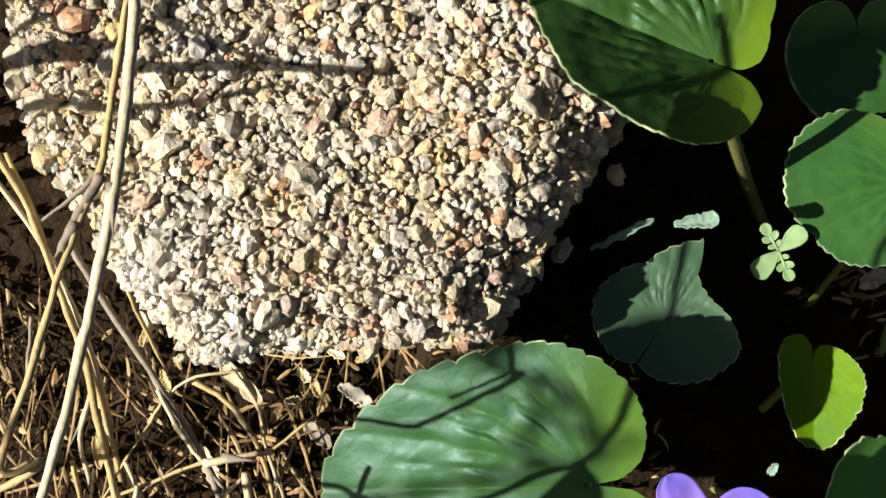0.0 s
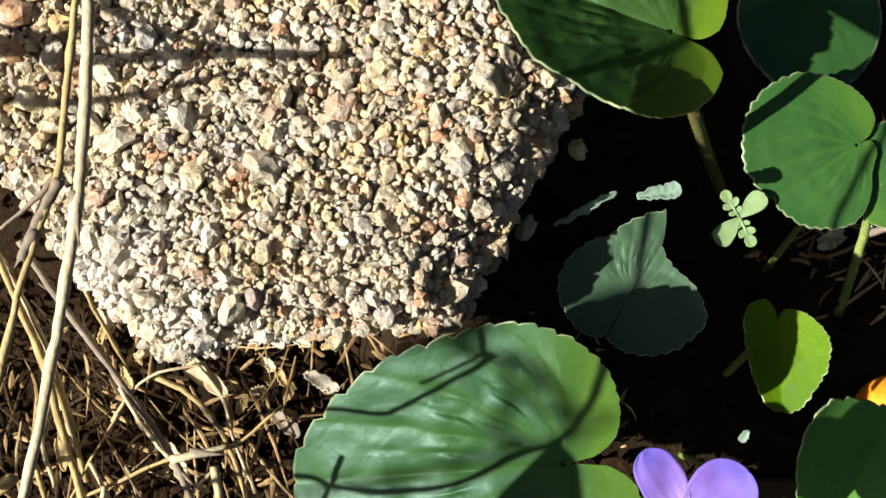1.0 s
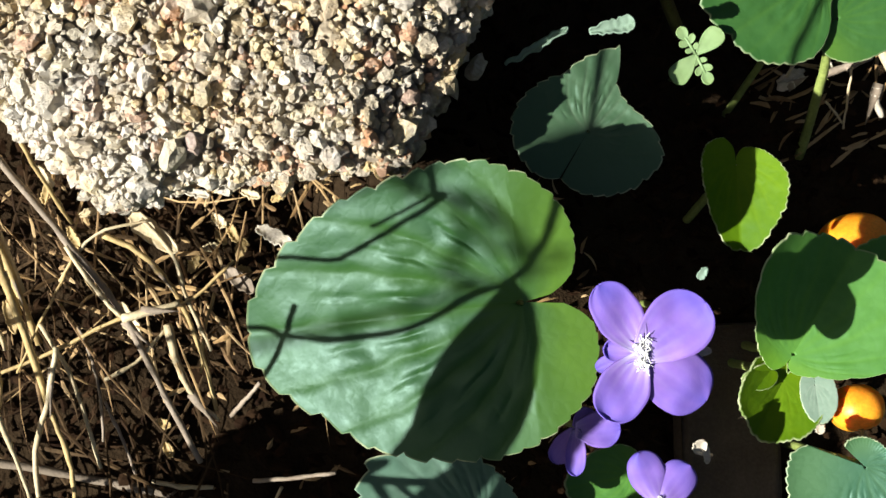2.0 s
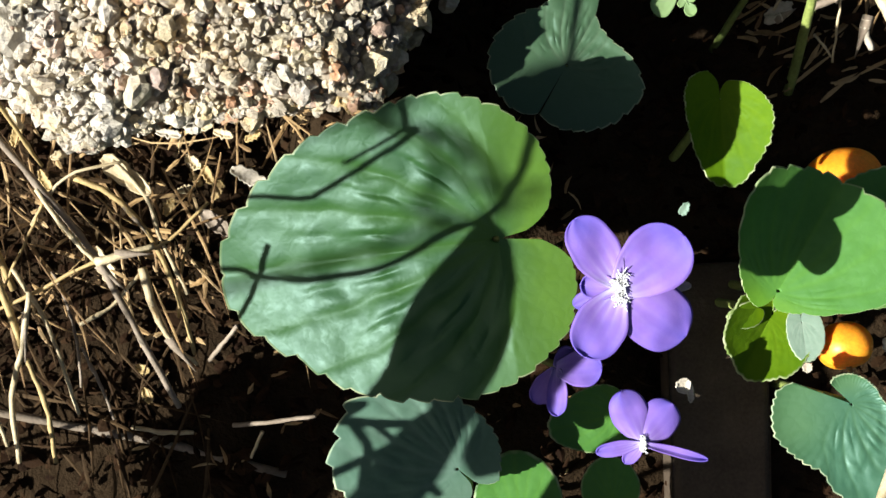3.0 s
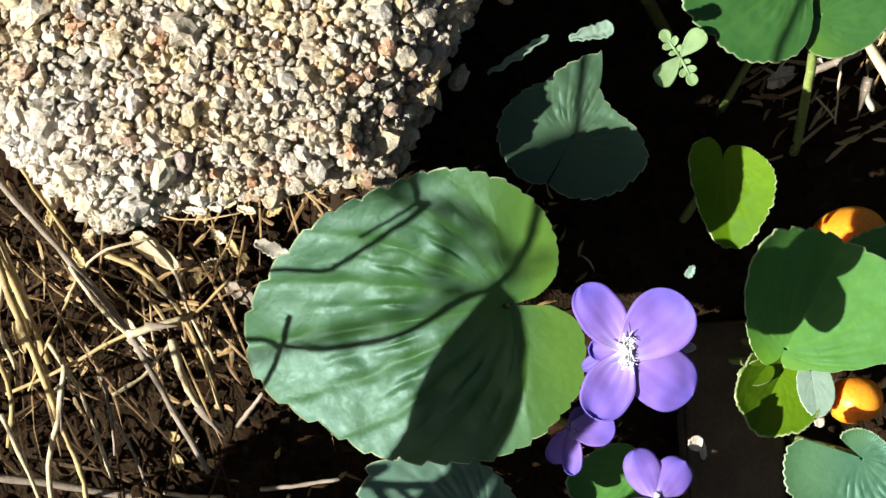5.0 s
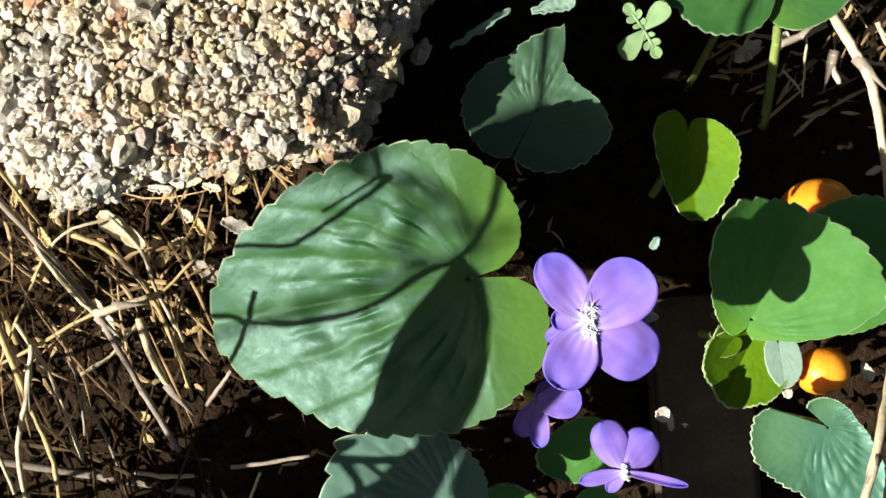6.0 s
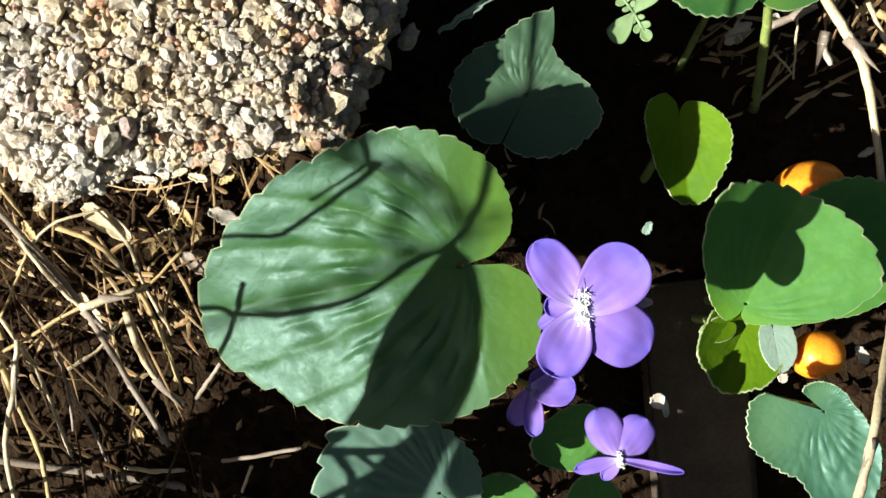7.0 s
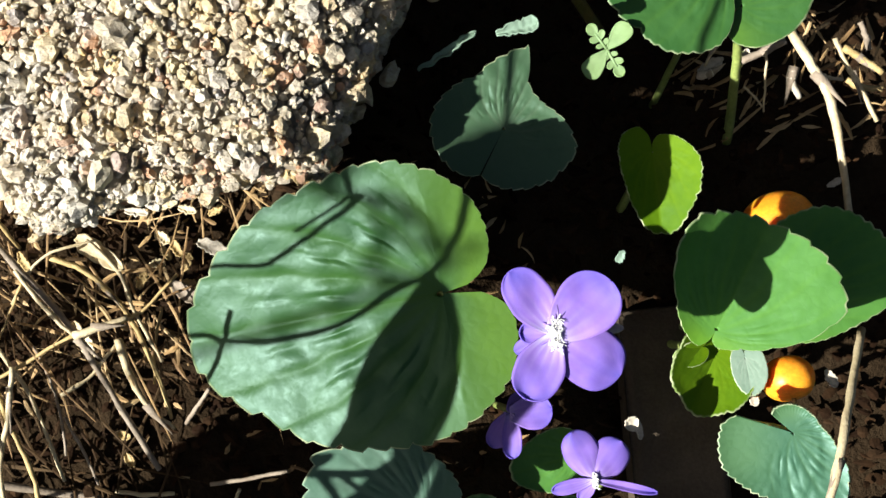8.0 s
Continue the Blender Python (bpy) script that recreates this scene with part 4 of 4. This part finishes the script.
weed = holder("dry_weed", "dry branching weed stem standing in the sun beside the plants", "dry grass")
for far, r0, r1, pts in (
        (420, 1.25, 1.1, [(-14, 13.6, -2.5), (-6.4, 12.8, -0.9), (5.8, 11.0, 1.2), (10.7, 8.2, 1.2), (14.1, 3.6, 0.2), (15.0, -3, -0.8)]),
        (420, 0.9, 0.8, [(-8, -9, -8), (1.0, -2.0, -4.0), (4.5, 5.0, -1.0), (2.5, 13, 0.5)]),
        (420, 0.7, 0.7, [(9, -4, -3.0), (8, 3, -1.0), (9, 9, 0.5)])):
    line, foot = sunward(pts, far), Vector((-400, -120, -60))
    line = [foot, foot.lerp(line[0], 0.5) + Vector((-4, 0, 4)), *line]
    bm = bmesh.new()
    line = smooth_line(line)
    tube(bm, line, [r0 + (r1 - r0) * i / (len(line) - 1) for i in range(len(line))], 8)
    part("branch", bm, STRAW_GREY, weed)
weed_low = holder("dry_weed", "short dry weed stem leaning towards the leaves", "dry grass")
for far, r, pts, foot in ((70, 0.6, [(-42, -36, -30), (-32.9, -22.2, -19.1), (-28.4, -14.0, -16.9), (-26.1, -7.9, -14.2)], (-118, -62, -58)),
                          (95, 0.9, [(-22, -41.2, -25), (-14.4, -41.9, -25), (-7.1, -42.6, -25), (3.1, -43.0, -25), (8, -43.5, -25)], (-128, -66, -58)),
                          (95, 0.7, [(-11.4, -42.4, -25), (-8.4, -46.8, -25), (-9.1, -50.8, -25), (-10, -58, -25)], None),
                          (95, 0.6, [(-7.1, -42.9, -25), (-2.7, -47.1, -25), (0.5, -50.6, -25), (5, -57, -25)], None)):
    line = sunward(pts, far)
    if foot:
        line = [Vector(foot), *line]
    bm = bmesh.new()
    tube(bm, smooth_line(line), r, 8)
    part("branch", bm, STRAW_GREY, weed_low)
weed_high = holder("dry_weed", "tall dry grass clump standing beside the stone", "dry grass")
for far, r0, r1, pts in ((70, 1.6, 0.8, [(-104, 59.5, 7), (-78, 60.7, 7), (-52, 63, 7), (-31, 63.5, 7)]),
                         (75, 1.3, 0.5, [(-104, 50, 7), (-82, 52.8, 7), (-67, 54.6, 7), (-49, 60, 7)]),
                         (66, 1.5, 1.0, [(-104, 61, 7), (-88, 62, 7), (-77, 67.5, 7), (-70, 76, 7)]),
                         (80, 0.9, 0.5, [(-84, 78, 7), (-73, 71, 7), (-65, 67.4, 7), (-52, 64.2, 7), (-37, 62.8, 7)]),
                         (66, 0.9, 0.7, [(-106, 73, 7), (-98, 69.6, 7), (-87, 65.1, 7), (-79, 64.7, 7)]),
                         (66, 0.8, 0.6, [(-106, 66, 7), (-92, 72, 7), (-84, 84, 7)])):
    line = sunward(pts, far)
    line = [Vector((line[0].x - 24, line[0].y - 2, -58)), *line]
    bm = bmesh.new()
    line = smooth_line(line)
    tube(bm, line, [r0 + (r1 - r0) * i / (len(line) - 1) for i in range(len(line))], 7)
    part("blade", bm, STRAW, weed_high)
OVATE = ((1.0, 0.70, 0.31, 0.24, 0.21, 0.20, 0.20, 0.20, 0.18, 0.12, 0.05), (1.0, 0.88, 0.63, 0.34, 0.24, 0.20, 0.22, 0.26, 0.28, 0.22, 0.12))
NARROW = ((1.0, 0.80, 0.31, 0.205, 0.16, 0.13, 0.13, 0.12, 0.10, 0.08, 0.05), (1.0, 0.64, 0.31, 0.22, 0.17, 0.13, 0.13, 0.12, 0.10, 0.08, 0.05))
# out-of-view leaves, placed only where their shadows are wanted
violet_leaf("unseen leaf added to cast the wedge shadow on the large leaf", LEAF, (-112, -92, -58), (-4, -4, 6),
            base=(-93, -70, 70), heading=59.4, length=51.3, shape=OVATE, seed=31, na=120, nr=16)
violet_leaf("unseen narrow leaf added to shade the hanging leaf", LEAF, (-140, -112, -58), (-4, -4, 6),
            base=(-121, -98, 70), heading=48, length=40, shape=NARROW, seed=37, na=120, nr=16)
violet_leaf("unseen leaf on a tall stalk, added to shade the wood", LEAF, (-58, -104, -58), (-4, -4, 6),
            base=(-36, -88, 20), heading=58, length=22, shape=ROUND, left=0.55, right=1.1, seed=34, na=90, nr=14)
violet_leaf("unseen leaf added to shade the soil beside the hanging leaf", LEAF, (-104, -100, -58), (-3, -3, 4),
            base=(-92, -87, 20), heading=32, length=25, shape=ROUND, left=0.6, right=0.7, seed=36, na=90, nr=14)
violet_leaf("unseen leaf added to shade the litter near the large leaf", LEAF, (-172, -104, -58), (-4, -4, 6),
            base=(-151, -93, 40), heading=50, length=34, shape=ROUND, left=0.75, right=0.75, seed=35, na=90, nr=14)
violet_leaf("unseen low leaf, added to shade the wood", LEAF, (14, -92, -74), (0, -2, 2),
            base=(16, -89, -24), heading=60, length=22, shape=ROUND, seed=33, na=70, nr=14)


# ---- loose litter ----
def litter(count, region, length, radius, lean, mat, name, label, lift, seed, sides=4):
    rng = random.Random(seed)
    V, F = [], []
    for _ in range(count):
        x, y = rng.uniform(*region[0]), rng.uniform(*region[1])
        if mat is not DUFF and (x > -46 and y < -26 and region[0][0] < -100 or x > 62 and y < 24):
            continue
        z = ground_z(x, y) + rng.uniform(*lift)
        a = rng.gauss(lean, 0.55) if rng.random() < 0.7 else rng.uniform(0, math.pi)
        ln, r = rng.uniform(*length), rng.uniform(*radius)
        e = rng.gauss(0.0, 0.22)
        d = Vector((math.cos(a) * math.cos(e), math.sin(a) * math.cos(e), math.sin(e)))
        s = d.cross(Vector((0, 0, 1))).normalized()
        u = s.cross(d)
        flat = rng.uniform(0.15, 0.6)
        curve = Vector((rng.uniform(-1, 1), rng.uniform(-1, 1), rng.uniform(-0.2, 0.5))) * ln * 0.10
        base = len(V)
        steps = 4
        for i in range(steps + 1):
            k = i / steps
            p = Vector((x, y, z)) + d * (k - 0.5) * ln + curve * 4 * k * (1 - k)
            w = r * (1.0 - 0.8 * abs(2 * k - 0.8) ** 1.5) * rng.uniform(0.75, 1.2)
            for q in range(sides):
                g = q * math.tau / sides
                V.append(tuple((p + s * math.cos(g) * w + u * math.sin(g) * w * flat) * MM))
        for i in range(steps):
            for q in range(sides):
                F.append((base + i * sides + q, base + i * sides + (q + 1) % sides, base + (i + 1) * sides + (q + 1) % sides, base + (i + 1) * sides + q))
        F.append(tuple(base + q for q in range(sides))[::-1])
        F.append(tuple(base + steps * sides + q for q in range(sides)))
    me = bpy.data.meshes.new(name)
    me.from_pydata(V, [], F)
    me.materials.append(mat)
    return tagged(new(name, me), label, "dry grass", kind="stuff")


litter(74, ((-135, -22), (-30, 22)), (10, 40), (0.18, 0.42), -1.1, LITTER, "straw_litter", "tangle of thin dry grass straws on dark soil", (2, 24), 21)
litter(190, ((-140, -24), (-60, 16)), (12, 38), (0.22, 0.5), -1.1, LITTER_OLD, "straw_litter", "rotting brown dry grass matted over dark soil", (2, 10), 26)
litter(26, ((-80, -42), (-20, 8)), (4, 13), (0.3, 0.7), -0.5, LITTER, "chaff", "bright broken straw bits at the stone's foot", (6, 18), 27)
litter(260, ((-135, -18), (-30, 24)), (1.5, 6), (0.15, 0.6), -1.1, LITTER, "chaff", "small broken bits of dry grass and leaf on dark soil", (1, 18), 22)
litter(120, ((80, 135), (25, 75)), (3, 14), (0.25, 0.7), 0.6, LITTER, "chaff", "small broken bits of dry grass on shaded soil", (1, 6), 23)
litter(120, ((-60, 40), (-90, 22)), (2, 6), (0.25, 0.6), 0.3, LITTER, "chaff", "scattered crumbs of dry plants on dark soil", (1, 5), 24)

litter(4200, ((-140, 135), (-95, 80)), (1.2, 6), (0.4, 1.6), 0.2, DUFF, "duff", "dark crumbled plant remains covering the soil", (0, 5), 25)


# ---- pebbles in the stone ----
def pebble_meshes(count, seed, detail):
    """Worn, lumpy pebbles of unit size."""
    out = []
    for s in range(count):
        rng = random.Random(seed + s)
        bm = bmesh.new()
        bmesh.ops.create_icosphere(bm, subdivisions=detail, radius=1.0)
        sx, sy, sz = rng.uniform(0.95, 1.45), rng.uniform(0.65, 1.0), rng.uniform(0.7, 1.05)
        flats = [(Vector([rng.gauss(0, 1) for _ in range(3)]).normalized(), rng.uniform(0.5, 0.75)) for _ in range(3)]
        for v in bm.verts:
            n = v.co.normalized()
            o = Vector((seed + s * 3.1, s * 1.7, 0))
            p = n * (1 + 0.42 * noise.noise(n * 1.5 + o) + 0.46 * noise.noise(n * 3.1 + o) + 0.30 * noise.noise(n * 5.6 + o))
            for d, cut in flats:
                over = p.dot(d) - cut
                if over > 0:
                    p -= d * over * 0.7
            v.co = Vector((p.x * sx, p.y * sy, p.z * sz)) * 1.15
        bm.verts.index_update()
        out.append(bm)
    return out


def scatter_pebbles():
    rng = random.Random(77)
    placed, cells = [], {}

    def fits(x, y, r, pack):
        i, j = int(x // 8), int(y // 8)
        for a in (i - 1, i, i + 1):
            for b in (j - 1, j, j + 1):
                for px, py, pr in cells.get((a, b), ()):
                    if (px - x) ** 2 + (py - y) ** 2 < ((pr + r) * pack) ** 2:
                        return False
        return True

    def height(x, y):
        best = -9.0
        i, j = int(x // 8), int(y // 8)
        for a in (i - 1, i, i + 1):
            for b in (j - 1, j, j + 1):
                for px, py, pr in cells.get((a, b), ()):
                    q = pr * pr * 0.8 - (px - x) ** 2 - (py - y) ** 2
                    if q > 0:
                        best = max(best, math.sqrt(q))
        return best

    def inside(x, y):
        v = Vector((x, y, 0)) - STONE_MID
        return stone_reach(math.atan2(v.y, v.x)) - v.length > -0.3

    for tries, lo, hi, pack in ((170, 1.9, 2.7, 1.1), (9000, 1.05, 1.75, 0.86), (22000, 0.7, 1.05, 0.82), (22000, 0.4, 0.7, 0.78)):
        for _ in range(tries):
            x, y = rng.uniform(-106, 23), rng.uniform(4, 108)
            if y > 94 and lo < 0.7 or not inside(x, y):
                continue
            r = rng.uniform(lo, hi)
            if fits(x, y, r, pack):
                cells.setdefault((int(x // 8), int(y // 8)), []).append((x, y, r))
                placed.append((x, y, stone_top(x, y)[0] - 1.0 + rng.uniform(-0.95, 0.55) * r, r))
    for _ in range(3000):
        x, y = rng.uniform(-104, 22), rng.uniform(6, 92)
        h = height(x, y)
        if h > -5 and inside(x, y):
            placed.append((x, y, stone_top(x, y)[0] - 0.75 + h * 0.9, rng.uniform(0.28, 0.62)))
    for _ in range(900):
        a = rng.uniform(-2.6, 0.7)
        front = max(0, -math.sin(a))
        R = stone_reach(a) + rng.uniform(-0.8, 0.3) - 1.4 * front
        x, y = STONE_MID.x + R * math.cos(a), STONE_MID.y + R * math.sin(a)
        placed.append((x, y, stone_top(x, y)[0] - 1 - (26 - 23 * front) * rng.random() ** 1.6, rng.uniform(0.5, 1.9 - 0.8 * front)))
    placed += [(7.0, 36.6, -17.2, 1.9), (2.0, 33.0, -13.0, 1.6), (16.0, 52.0, -12.5, 1.4), (4.0, 38.0, -11.5, 1.3), (0.2, 29.0, -13.5, 1.4)]
    return placed


PLACED = scatter_pebbles()
near = sorted((p for p in PLACED if -74 < p[0] < 16 and 5 < p[1] < 72), key=lambda p: -p[3])[:300]
single = set(near)
shapes = pebble_meshes(16, 500, 2)
small_shapes = pebble_meshes(16, 700, 1)
shared = []
for bm in shapes:
    me = bpy.data.meshes.new("pebble")
    bm.to_mesh(me)
    me.materials.append(PEBBLE)
    shared.append(me)
rng = random.Random(5)
for x, y, z, r in near:
    ob = new("pebble", rng.choice(shared))
    ob.parent = stone
    ob.matrix_basis = pose(x * MM, y * MM, z * MM, rng.uniform(-25, 25), rng.uniform(-25, 25), rng.uniform(0, 360)) @ Matrix.Scale(r * 1.08 * MM, 4)
V, F = [], []
for x, y, z, r in PLACED:
    if (x, y, z, r) in single:
        continue
    bm = (shapes if r > 0.9 else small_shapes)[rng.randrange(16)]
    m = pose(x * MM, y * MM, z * MM, rng.uniform(-60, 60), rng.uniform(-60, 60), rng.uniform(0, 360)) @ Matrix.Scale(r * 1.1 * MM, 4)
    base = len(V)
    V.extend(tuple(m @ v.co) for v in bm.verts)
    F.extend(tuple(base + v.index for v in f.verts) for f in bm.faces)
me = bpy.data.meshes.new("grit")
me.from_pydata(V, [], F)
me.materials.append(GRIT)
grit = new("grit", me)
grit.parent = stone
tagged(grit, "fine tan grit and small pebbles set in the concrete", kind="stuff")
for bm in shapes + small_shapes:
    bm.free()
